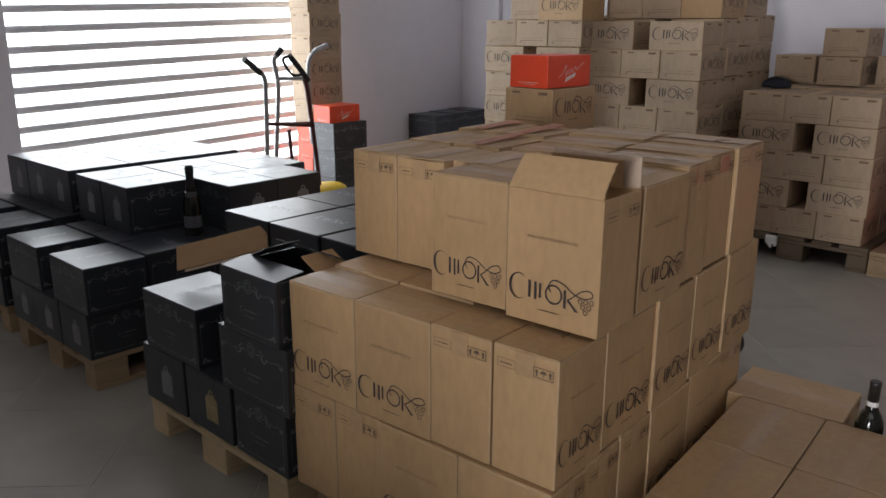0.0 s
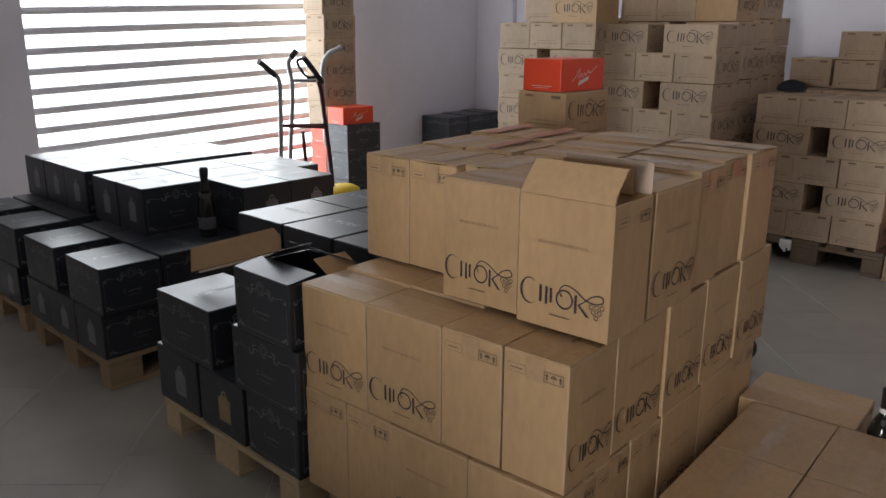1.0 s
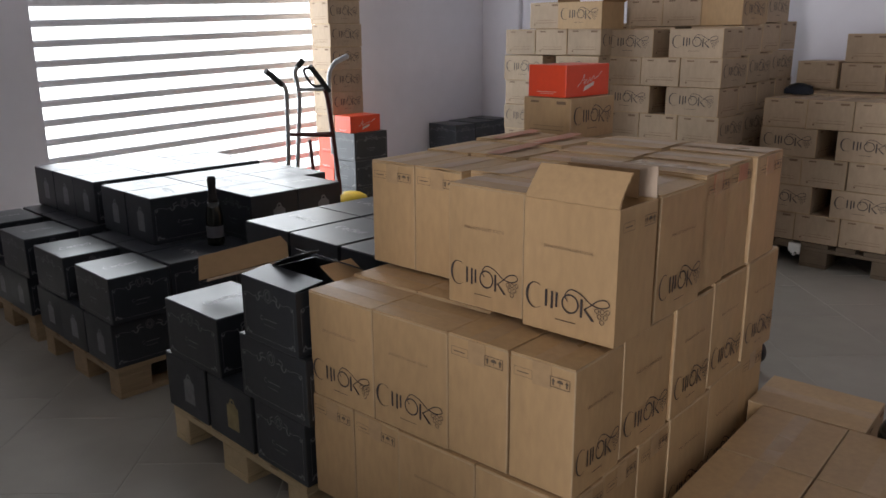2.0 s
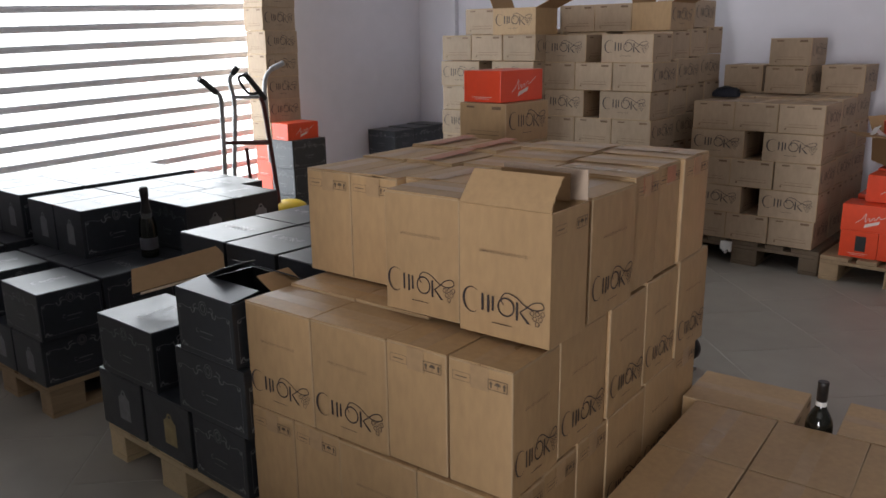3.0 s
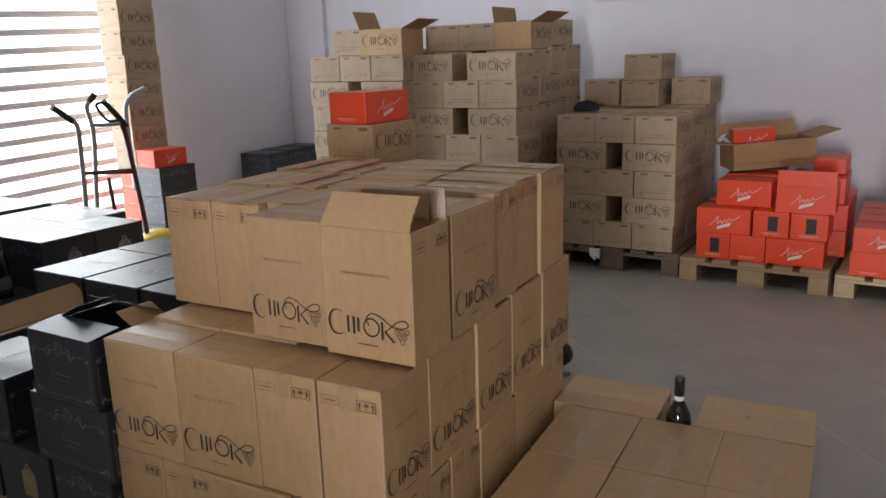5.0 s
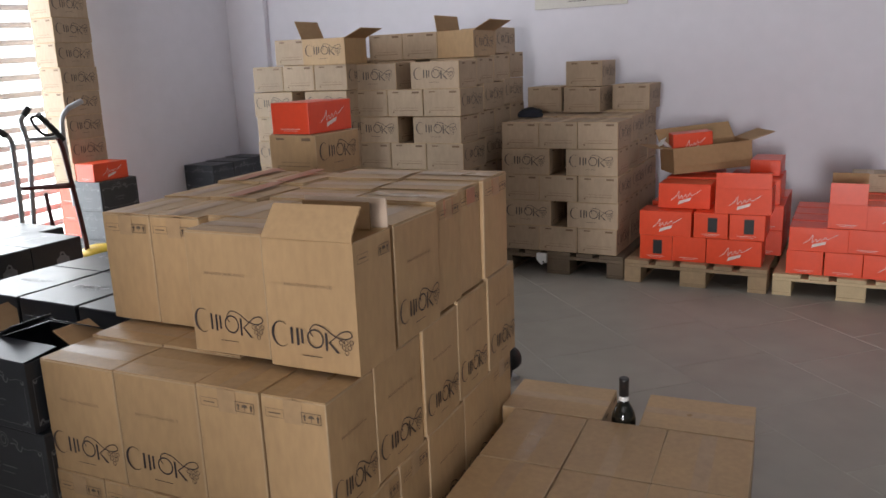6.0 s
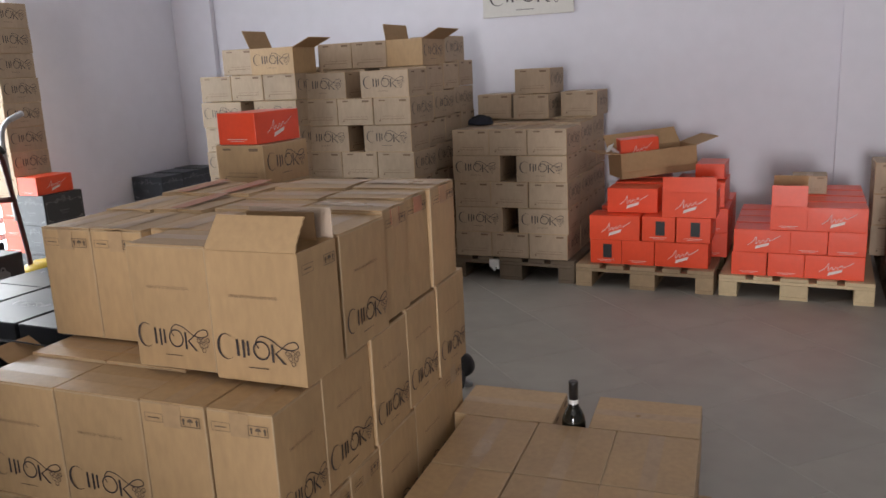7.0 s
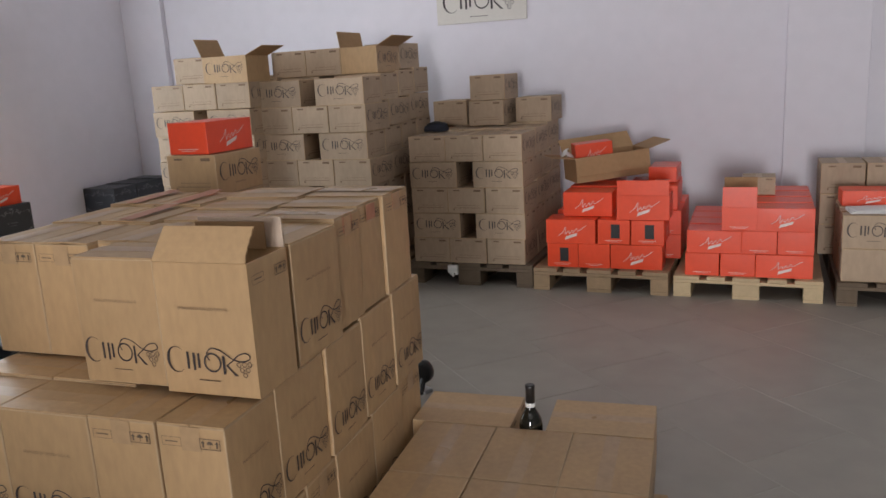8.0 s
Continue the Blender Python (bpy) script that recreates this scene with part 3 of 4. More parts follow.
put_pallet(0.50, 3.275, "pale new wooden pallet under orange cartons", -1.5, P_PALE, 0.118 / PH)
put_pallet(1.34, 3.235, "dark wooden pallet under kraft cartons", -0.5, P_DARK, 0.118 / PH)
put_pallet(-2.02, 3.10, "wooden pallet under tall kraft stack")
put_pallet(-2.84, 3.03, "wooden pallet under tall kraft stack")
tagged(copy_thing(P, pose(0.075, -0.175, 0, 0, 0, 4.4)), "wooden pallet under a low layer of cartons", "pallet", "pallets")
put_pallet(-1.9, 1.33, "wooden pallet behind the large stack")

# ---- large stack of upright cartons ----
UP = upright_carton()
G = pose(0, 0, 0, 0, 0, 3.1)          # the stack stands a little askew in the room
S3 = "upright kraft wine carton in the big stack"
G3 = "cartons of the big stack"
Z1, Z2, Z3, RISE = PH + 0.001, 0.454, 0.764, 0.036
XA = -0.861


def up(x0, x1, y0, y1, z, turned, flip=False):
    """An upright carton on the given plan; turned: its narrow side looks to the front."""
    a = (90 if turned else 0) + (180 if flip else 0)
    sx, sy = x1 - x0 - 0.002, y1 - y0 - 0.002
    squeeze = (sy / CW, sx / CD) if turned else (sx / CW, sy / CD)
    loose = z >= Z3
    rise = RISE * (y0 + y1) / 2          # the lowest cartons are fuller towards the back, and lift those above
    grown = 1 + rise / CH if z == Z1 else 1
    m = G @ pose((x0 + x1) / 2, (y0 + y1) / 2, z + (0 if z == Z1 else rise) + random.uniform(0, 0.002), 0, 0, a) @ Matrix.Diagonal((*squeeze, grown, 1))
    return lay(UP, m, S3, "carton", G3, 0.35 if loose else 0.12, False)


def files(xs, ys, z, turned, flip=False):
    for xa, xb in zip(xs, xs[1:]):
        for ya, yb in zip(ys, ys[1:]):
            up(xa, xb, ya, yb, z, turned, flip)


# bottom tier
files((XA, -0.689, -0.517), (0.0, 0.236, 0.472, 0.708, 0.944, 1.135), Z1, 1)
files((-0.517, -0.262, 0.0), (-0.004, 0.146, 0.310, 0.478), Z1, 0)
files((-0.517, -0.345, -0.172, 0.004), (0.478, 0.718, 0.958), Z1, 1)
files((-0.517, -0.262, 0.0), (0.958, 1.145), Z1, 0)
# middle tier
files((XA, -0.607, -0.352), (0.004, 0.172, 0.340), Z2, 0)
files((-0.352, -0.173, -0.003), (0.008, 0.216), Z2, 1)
files((-0.352, -0.174), (0.216, 0.460, 0.690, 0.920, 1.138), Z2, 1)
files((-0.174, -0.001), (0.216, 0.460), Z2, 1)
files((-0.174, 0.007), (0.460, 0.690, 0.918), Z2, 1)
files((-0.174, 0.013), (0.918, 1.160), Z2, 1)
files((XA, -0.691, -0.522, -0.352), (0.340, 0.585, 0.830, 1.075), Z2, 1)
# top tier, rising a little to the back
files((-0.474, -0.242), (0.152, 0.320), Z3 + 0.008, 0)
files((-0.894, -0.722, -0.550), (0.292, 0.536), Z3, 1)
files((-0.894, -0.722, -0.550), (0.536, 0.780, 1.024), Z3, 1)
files((-0.545, -0.360, -0.175), (0.318, 0.566), Z3, 1)
files((-0.175, 0.010), (0.322, 0.574), Z3, 1)
for ya, yb, out in ((0.574, 0.730, 0.004), (0.730, 0.890, 0.006), (0.890, 1.096, 0.013)):
    files((-0.530, -0.272), (ya, yb), Z3, 0, True)
    files((-0.250, out), (ya, yb), Z3 + 0.004, 0, True)
OPEN = upright_carton(True)
lay(OPEN, G @ pose(-0.108, 0.135 + CD / 2, Z3 + 0.014) @ Matrix.Diagonal((0.242 / CW, 1, 1, 1)), "open upright kraft carton with raised flaps", "carton", G3, 0.0, False)

# ---- flat-lying kraft cartons ----
LX, LY, LH = 0.308, 0.236, 0.1625
FLAT = lying_carton(LX, LY, LH)
PITCHH = 0.164
PLAIN = lying_carton(LX, LY, LH, marked=False)
BROWN = lying_carton(LX, LY, LH, card=KRAFT)


def flat_rows(x0, y0, z0, rows, first_ends, label, group, skip=()):
    """Layers of flat cartons on a 0.74 x 0.96 m plan: three ends wide, or two long sides with a gap."""
    ends = first_ends
    for r in range(rows):
        z = z0 + r * PITCHH
        jx, jy = random.uniform(-0.008, 0.008), random.uniform(-0.008, 0.008)
        if ends:
            for i in range(3):
                for j in range(3):
                    lay(FLAT, pose(x0 + jx + (i + 0.5) * 0.2405, y0 + jy + (j + 0.5) * 0.312, z, 0, 0, 90), label, "carton", group)
        else:
            for x in (x0 + jx + 0.157, x0 + jx + 0.722 - 0.157):
                for j in range(4):
                    lay(FLAT, pose(x, y0 + jy + (j + 0.5) * 0.2405, z, 0, 0, 0), label, "carton", group)
        ends = not ends


flat_rows(-1.063, 3.31, PH, 5, True, "flat kraft carton in a five-layer stack", "cartons of the five-layer stack")
tall_a = 0.188
flat_rows(-1.978, 3.12, tall_a, 7, False, "flat kraft carton in a tall stack", "cartons of the tall stack")
flat_rows(-2.735, 3.05, tall_a + 0.028, 7, True, "flat kraft carton in a tall stack by the corner", "cartons of the corner stack")


def one_flat(x, y, z, turn, label):
    return lay(FLAT, pose(x, y, z, 0, 0, turn), label, "carton")


def one_flat_plain(x, y, z, turn, label):
    return lay(PLAIN, pose(x, y, z, 0, 0, turn), label, "carton")


def open_flat(x, y, z, turn, label, flaps, marked=True):
    """An open flat carton; flaps: which side (0 front, 90 right, 180 back, 270 left), its length and its lift."""
    c = new("open_carton")
    part("body", carton_shell(LX, LY, LH), KRAFT, c)
    if marked:
        part("printed_mark", MARK_LONG, None, c, "brown printed mark", on_side(FRONT, LY / 2 + 0.001, -0.135, 0.052))
    for side, length, lift in flaps:
        wide, off = (LX, LY) if side in (0, 180) else (LY, LX)
        part("flap", slab_flap(wide - 0.006, length), KRAFT_IN, c, "raised flap", Matrix.Rotation(radians(side), 4, "Z") @ Matrix.Translation((0, -off / 2, LH)) @ Matrix.Rotation(radians(lift), 4, "X"))
    c.matrix_basis = plan(pose(x, y, z, 0, 0, turn))
    return tagged(c, label, "carton")


# tops of the tall stacks
za = tall_a + 7 * PITCHH
one_flat_plain(-1.885, 3.53, za, 90, "flat kraft carton on top of the tall stack")
one_flat_plain(-1.645, 3.53, za, 90, "flat kraft carton on top of the tall stack")
open_flat(-1.405, 3.53, za, 90, "open kraft carton with raised flaps on the tall stack", ((0, 0.12, 152), (180, 0.10, 98)))
one_flat(-1.405, 3.85, za, 90, "flat kraft carton on top of the tall stack")
zb = za + 0.028
one_flat(-2.445, 3.24, zb, 90, "flat kraft carton on the corner stack")
open_flat(-2.165, 3.165, zb, 0, "open kraft carton with raised flaps on the corner stack", ((270, 0.125, 112), (90, 0.13, 156)))
# tops of the five-layer stack
zc = PH + 5 * PITCHH
one_flat(-1.0, 4.05, zc, 90, "flat kraft carton on top of the five-layer stack")
one_flat(-0.72, 3.97, zc, 90, "flat kraft carton on top of the five-layer stack")
one_flat(-0.715, 4.00, zc + PITCHH, 90, "small kraft carton on top of another")
one_flat(-0.44, 4.10, zc, 90, "flat kraft carton on top of the five-layer stack")

# column behind the big stack, with an orange carton on it
for r in range(6):
    lay(BROWN, pose(-1.135, 1.40 + 0.154, PH + r * PITCHH, 0, 0, 90), "flat kraft carton in a column behind the big stack")

# low layer near the camera, a little askew
NEAR = lying_carton(0.336, 0.246, 0.187, card=KRAFT)
LOW = pose(0.0, 1.017, PH, 0, 0, 4.4)       # its far left corner
for i in range(3):
    for j in range(3):
        lay(NEAR, LOW @ pose((i + 0.5) * 0.2485, -(j + 0.5) * 0.3395, 0, 0, 0, 90), "flat kraft carton in a low layer", "carton", "low layer of cartons", 0.0, False)
for x in (0.125, 0.573):
    lay(NEAR, LOW @ pose(x, 0.128, 0), "flat kraft carton at the end of the low layer", "carton", "low layer of cartons", 0.0, False)

# tall column by the shutter
OR = orange_carton()
ORW = orange_carton(True)
BK = black_carton()
BKS = black_carton(tag=False)
BKG = black_carton(gold=True)
lay(BKS, pose(-4.275, 2.83, 0.0, 0, 0, 0), "black wine carton at the foot of the column", "carton")
for r in range(3):
    lay(OR, pose(-4.275, 2.80, 0.204 + r * 0.127, 0, 0, 90), "orange carton under the kraft column", "carton")
for r in range(8):
    lay(FLAT, pose(-4.275 + random.uniform(-0.012, 0.012), 2.80, 0.586 + r * 0.170, 0, 0, 90) @ Matrix.Diagonal((1.0, 1.0, 1.04, 1)), "flat kraft carton in a tall column", "carton", "cartons of the column")
for r in range(3):
    lay(BKS, pose(-3.985, 2.77, r * 0.2125) @ Matrix.Diagonal((1, 1, 1.045, 1)), "black wine carton under an orange one", "carton")
lay(OR, pose(-3.98, 2.745, 3 * 0.2125 + 0.001, 0, 0, 90), "orange carton on black cartons", "carton")
# black cartons along the wall
for j in range(3):
    for r in range(2):
        lay(BKS, pose(-4.26, 4.055 + j * 0.264, 0.11 + r * 0.2045, 0, 0, 90), "black wine carton against the wall", "carton")
put_pallet(-4.42, 3.88, "low wooden pallet against the wall").scale = (0.42, 0.68, 0.76)

# ---- black cartons ----
GB = "black wine cartons"


def black(proto, x0, y0, z, turned, label="black wine carton with silver print", flip=0, tall=1.0):
    sx, sy = (BY, BX) if turned else (BX, BY)
    return lay(proto, pose(x0 + sx / 2, y0 + sy / 2, z, 0, 0, (90 if turned else 0) + flip) @ Matrix.Diagonal((1, 1, tall, 1)), label, "carton", GB)


B1, B2, B3 = PH, PH + 0.2045, PH + 0.409
# near pallet
for i in range(3):
    for j in range(3):
        black(BKG if (i == 1 and j == 0) else BKS if i == 2 else BK, -1.728 + i * 0.279, -0.045 + j * 0.336, B1, 0)
black(BKS, -1.695, -0.045, B2, 1)
black(BKS, -1.215, -0.05, B2, 1)
for j in range(1, 3):
    for i in range(3):
        black(BK, -1.728 + i * 0.279, -0.03 + j * 0.336, B2, 0)
        black(BK, -1.728 + i * 0.279, -0.02 + j * 0.336, B3, 0)

# two pallets further on
for px, full in ((-3.03, False), (-3.975, True)):
    for j in range(4):
        for i in range(3):
            black(BK, px + i * 0.268, -0.04 + j * 0.335, B1, 0)
    for i in range(2):
        black(BKS, px + 0.02 + i * 0.47, -0.035, B2, 1)
    for j in range(3):
        for i in range(3):
            black(BK, px + i * 0.268, 0.245 + j * 0.335, B2, 0)
    if full:
        for j in range(3):
            for i in range(3):
                black(BK, px - 0.03 + i * 0.268, 0.35 + j * 0.336, B3, 0, tall=1.12)
    else:
        for i in range(2):
            black(BK, px - 0.07 + i * 0.268, 0.35, B3, 0, tall=1.12)
        for j in range(2):
            black(BK, px - 0.07, 0.69 + j * 0.336, B3, 0, tall=1.12)
            black(BK, px + 0.198, 0.69 + j * 0.336, B3, 0, tall=1.12)
            black(BK, -2.600, 0.690 + j * 0.265, B3, 1, "black wine carton with a grey printed tag", 0, 1.12)

# ---- orange cartons at the wall ----
GO = "orange cartons"


def orange(x0, y0, z, ends, win=False):
    sx, sy = (OY, OX) if ends else (OX, OY)
    return lay(ORW if win else OR, pose(x0 + sx / 2, y0 + sy / 2, z, 0, 0, 90 if ends else 0), "orange printed carton with a dark window" if win else "orange printed carton with white script", "carton", GO)


O1 = 0.118                              # top of the low pallets under them
O2, O3, O4 = O1 + 0.127, O1 + 0.254, O1 + 0.381
orange(-0.235, 3.36, O1, 1, True)
orange(-0.045, 3.36, O1, 1)
orange(0.148, 3.36, O1, 0)
orange(-0.240, 3.36, O2 , 0)
orange(0.073, 3.36, O2, 1, True)
orange(0.268, 3.36, O2, 1, True)
orange(-0.155, 3.46, O3, 0)
for j in range(1, 3):
    for z in (O1, O2):
        orange(-0.235, 3.36 + j * 0.30, z, 1)
        orange(-0.045, 3.36 + j * 0.30, z, 1)
        orange(0.146, 3.36 + j * 0.30, z, 1)
        orange(0.336, 3.36 + j * 0.30, z, 1)
    orange(-0.155, 3.50 + j * 0.19, O3, 0)
    orange(0.20, 3.50 + j * 0.19, O3, 0)
lay(OR, pose(0.40, 3.95, O4 + 0.001, 0, 0, 90) @ Matrix.Diagonal((1, 0.9, 0.62, 1)), "flat orange carton lying on orange cartons", "carton")
for x, e in ((0.565, 1), (0.758, 1), (0.948, 0)):
    orange(x, 3.305, O1, e)
for x, e in ((0.57, 0), (0.870, 1), (1.060, 1)):
    orange(x, 3.305, O2, e)
orange(0.948, 3.30, O3, 0)
for j in range(4):
    if j:
        orange(0.57, 3.32 + j * 0.191, O2, 0)
        orange(0.948, 3.30 + j * 0.191, O3, 0)
        orange(0.948, 3.32 + j * 0.191, O2, 0)
        orange(0.57, 3.32 + j * 0.191, O1, 0)
        orange(0.948, 3.32 + j * 0.191, O1, 0)

# far kraft stack at the end
for r in range(2):
    for i in range(2):
        if r:
            one_flat(1.51 + i * 0.315, 3.39, O1 + r * PITCHH, 0, "flat kraft carton with a printed mark by the wall")
        else:
            one_flat_plain(1.51 + i * 0.315, 3.39, O1, 0, "flat kraft carton by the wall")
        one_flat(1.51 + i * 0.315, 3.64, O1 + r * PITCHH, 0, "flat kraft carton by the wall")
for r in range(3):
    for i in range(3):
        one_flat(1.40 + i * 0.245, 4.05, O1 + r * PITCHH, 90, "flat kraft carton by the wall")
lay(OR, pose(-1.14, 1.40 + 0.152, PH + 6 * PITCHH + 0.001, 0, 0, 90), "orange printed carton on a kraft carton", "carton")

# ---- bottles ----
GREY_PAPER = material("grey_label_paper", (0.10, 0.10, 0.115), 0.6, vary=0.1, bump=0.05)


def wine_bottle(x, y, z, label, paper=PAPER):
    b = new("wine_bottle")
    if paper:
        # a sparkling wine bottle with a long foil over its sloping neck
        part("glass", lathe([(0.030, 0.0), (0.0385, 0.005), (0.039, 0.02), (0.039, 0.135), (0.037, 0.155), (0.031, 0.185), (0.0245, 0.210)]), BOTTLE, b)
        part("capsule", lathe([(0.0250, 0.208), (0.0215, 0.228), (0.0180, 0.255), (0.0172, 0.285), (0.0195, 0.292), (0.0200, 0.318), (0.0165, 0.330), (0.008, 0.333)], 20), FOIL, b, "long black foil over neck and cork")
        part("paper_label", lathe([(0.0391, 0.040), (0.0394, 0.041), (0.0394, 0.095), (0.0391, 0.096)], 28), paper, b, "grey paper label")
        b.matrix_basis = plan(pose(x, y, z))
        return tagged(b, label, "bottle")
    part("glass", lathe([(0.030, 0.0), (0.0375, 0.004), (0.038, 0.02), (0.038, 0.185), (0.035, 0.205), (0.026, 0.225), (0.0165, 0.242), (0.0145, 0.255), (0.0145, 0.262)]), BOTTLE, b)
    part("capsule", lathe([(0.0152, 0.262), (0.0152, 0.312), (0.0158, 0.314), (0.0158, 0.322), (0.013, 0.324)], 20), FOIL, b, "black neck capsule")
    part("neck_band", lathe([(0.0150, 0.248), (0.0156, 0.249), (0.0156, 0.2625), (0.0154, 0.263)], 20), PAPER, b, "white paper neck band")
    b.matrix_basis = pose(x, y, z)
    return tagged(b, label, "bottle")


wine_bottle(0.349, 1.083, PH, "dark wine bottle with a white neck band between cartons", None)
wine_bottle(-2.375, 0.555, B3 + 0.001, "dark wine bottle standing on black cartons", GREY_PAPER)

# ---- hand truck ----
truck = tagged(new("hand_truck"), "worn maroon and steel hand truck with looped black grips", "hand truck")
TX = -3.32


def bar(points, r, mat, name, label=""):
    return part(name, tube(bend(points, 4), r, 10), mat, truck, label)


bar([(TX - 0.02, 1.60, 0.16), (TX, 1.625, 0.60), (TX, 1.640, 0.95), (TX + 0.01, 1.632, 1.07), (TX + 0.015, 1.60, 1.11)], 0.0145, STEEL, "upright")
bar([(TX + 0.015, 1.60, 1.105), (TX + 0.02, 1.53, 1.16), (TX + 0.02, 1.485, 1.19)], 0.0185, RUBBER, "grip", "black rubber grip")
bar([(TX - 0.16, 1.78, 0.16), (TX - 0.14, 1.80, 0.62), (TX - 0.13, 1.83, 1.00), (TX - 0.12, 1.80, 1.16), (TX - 0.11, 1.815, 1.20)], 0.0145, STEEL, "upright")
bar([(TX - 0.11, 1.815, 1.20), (TX - 0.10, 1.85, 1.245)], 0.0185, RUBBER, "grip", "black rubber grip")
bar([(TX, 2.04, 0.12), (TX, 2.02, 0.45), (TX, 1.975, 0.85), (TX, 1.955, 1.0), (TX, 1.935, 1.06)], 0.0155, MAROON, "upright", "maroon painted tube")
bar([(TX + 0.005, 1.965, 1.045), (TX + 0.01, 1.90, 1.12), (TX + 0.02, 1.815, 1.205)], 0.0175, RUBBER, "grip", "black looped grip")
bar([(TX + 0.02, 1.82, 1.20), (TX + 0.02, 1.765, 1.185), (TX + 0.02, 1.80, 1.12), (TX + 0.01, 1.85, 1.085), (TX + 0.005, 1.92, 1.085)], 0.009, RUBBER, "grip_guard", "black loop of the grip")
bar([(TX - 0.11, 2.07, 0.62), (TX - 0.11, 2.06, 0.95), (TX - 0.11, 2.065, 1.15), (TX - 0.105, 2.12, 1.225)], 0.0145, STEEL, "upright")
bar([(TX - 0.105, 2.115, 1.222), (TX - 0.10, 2.215, 1.26)], 0.0175, STEEL, "grip", "worn grey grip")
for z, m in ((0.775, MAROON), (1.06, STEEL)):
    bar([(TX - 0.13, 1.81, z), (TX, 1.97, z)], 0.012, m, "rung")
bar([(TX, 1.635, 0.80), (TX, 2.0, 0.76)], 0.012, MAROON, "rung")
bar([(TX, 1.80, 0.75), (TX, 1.84, 0.16)], 0.012, MAROON, "strut")
part("toe_plate", box(TX - 0.02, TX + 0.22, 1.58, 2.06, 0.012, 0.02, 0.002), MAROON, truck)
for y in (1.56, 2.08):
    w = part("wheel", lathe([(0.03, -0.02), (0.105, -0.025), (0.118, -0.012), (0.118, 0.012), (0.105, 0.025), (0.03, 0.02)], 24), RUBBER, truck, "black rubber wheel", pose(TX - 0.12, y, 0.118, 90, 0, 0))
    part("hub", lathe([(0.012, -0.032), (0.03, -0.030), (0.03, 0.030), (0.012, 0.032)], 16), STEEL, w)
bar([(TX - 0.12, 1.56, 0.118), (TX - 0.12, 2.08, 0.118)], 0.011, STEEL, "axle")

truck.matrix_basis = plan(pose(TX, 1.8, 0)) @ pose(-TX, -1.8, 0)

# yellow lid of a tub on the floor
tub = tagged(new("yellow_tub"), "yellow plastic tub with a ribbed lid on the floor", "tub")
part("bucket", lathe([(0.085, 0.0), (0.10, 0.01), (0.108, 0.325), (0.104, 0.33)], 28), YELLOW, tub)
bm = lathe([(0.112, 0.318), (0.113, 0.335), (0.105, 0.350), (0.07, 0.368), (0.02, 0.374)], 36)
for v in bm.verts:
    k = round(math.atan2(v.co.y, v.co.x) / (2 * math.pi / 36))
    if k % 2 and 0.33 < v.co.z < 0.36:
        v.co.x *= 0.97
        v.co.y *= 0.97
part("lid", bm, YELLOW, tub, "ribbed yellow lid")
tub.matrix_basis = plan(pose(-3.3, 2.10, 0.0))

# ---- open black cartons on the near pallet ----
opened = black_carton("open", tag=False)
opened.name = "open_black_carton"
opened.matrix_basis = plan(pose(-1.172 + BX / 2, -0.054 + 0.82 * BY / 2, B3)) @ Matrix.Diagonal((1.03, 0.82, 0.93, 1))
tagged(opened, "open black carton with raised flaps beside the kraft stack", "carton")
part("flap", slab_flap(BX - 0.006, 0.12), BLACKCARD, opened, "", Matrix.Translation((0, -BY / 2, BH)) @ Matrix.Rotation(radians(6), 4, "X"))
part("flap", slab_flap(BY * 0.45, 0.11), BLACKCARD, opened, "", Matrix.Translation((-BX / 2, 0.02, BH)) @ Matrix.Rotation(radians(-90), 4, "Z") @ Matrix.Rotation(radians(28), 4, "X"))
part("flap", slab_flap(BY * 0.42, 0.075), KRAFT_IN, opened, "flap with brown inside", Matrix.Translation((BX / 2, 0.07, BH)) @ Matrix.Rotation(radians(90), 4, "Z") @ Matrix.Rotation(radians(30), 4, "X"))
part("flap", slab_flap(BX - 0.006, 0.10), BLACKCARD, opened, "", Matrix.Translation((0, BY / 2, BH)) @ Matrix.Rotation(radians(180), 4, "Z") @ Matrix.Rotation(radians(24), 4, "X"))

# a folded card propped on the near black cartons, brown inside up
spare = tagged(new("folded_card"), "folded black card with brown inside propped on black cartons", "cardboard")


def card_frame(a, b, up_way):
    """Axes of a panel hinged on the line a-b."""
    a, b, u = Vector(a), Vector(b), Vector(up_way)
    e = (b - a).normalized()
    u = (u - e * u.dot(e)).normalized()
    m = Matrix((e, u, e.cross(u))).transposed().to_4x4()
    m.translation = (a + b) / 2
    return m


HA, HB = (-1.628, 0.088, 0.602), (-1.432, 0.292, 0.672)
part("flap", slab_flap(0.325, 0.102), KRAFT_IN, spare, "raised panel with brown inside", Matrix.Translation((-0.010, -0.010, -0.0035)) @ card_frame(HA, HB, (-0.09, 0.015, 0.055)))
# thin pale strip: the lit rim along the hinge is put into its colour
part("fold", slab_flap(0.30, 0.010), PALE_IN, spare, "fold painted pale as a lit edge", card_frame(HA, HB, (0.03, -0.03, -0.04)))
part("panel", slab_flap(0.10, 0.125), BLACKCARD, spare, "", Matrix.Translation((0.070, 0.066, 0.018)) @ card_frame(HA, HB, (0, 0, -1)))

spare.matrix_basis = plan(pose(-1.5, 0.2, 0)) @ pose(1.5, -0.2, 0)

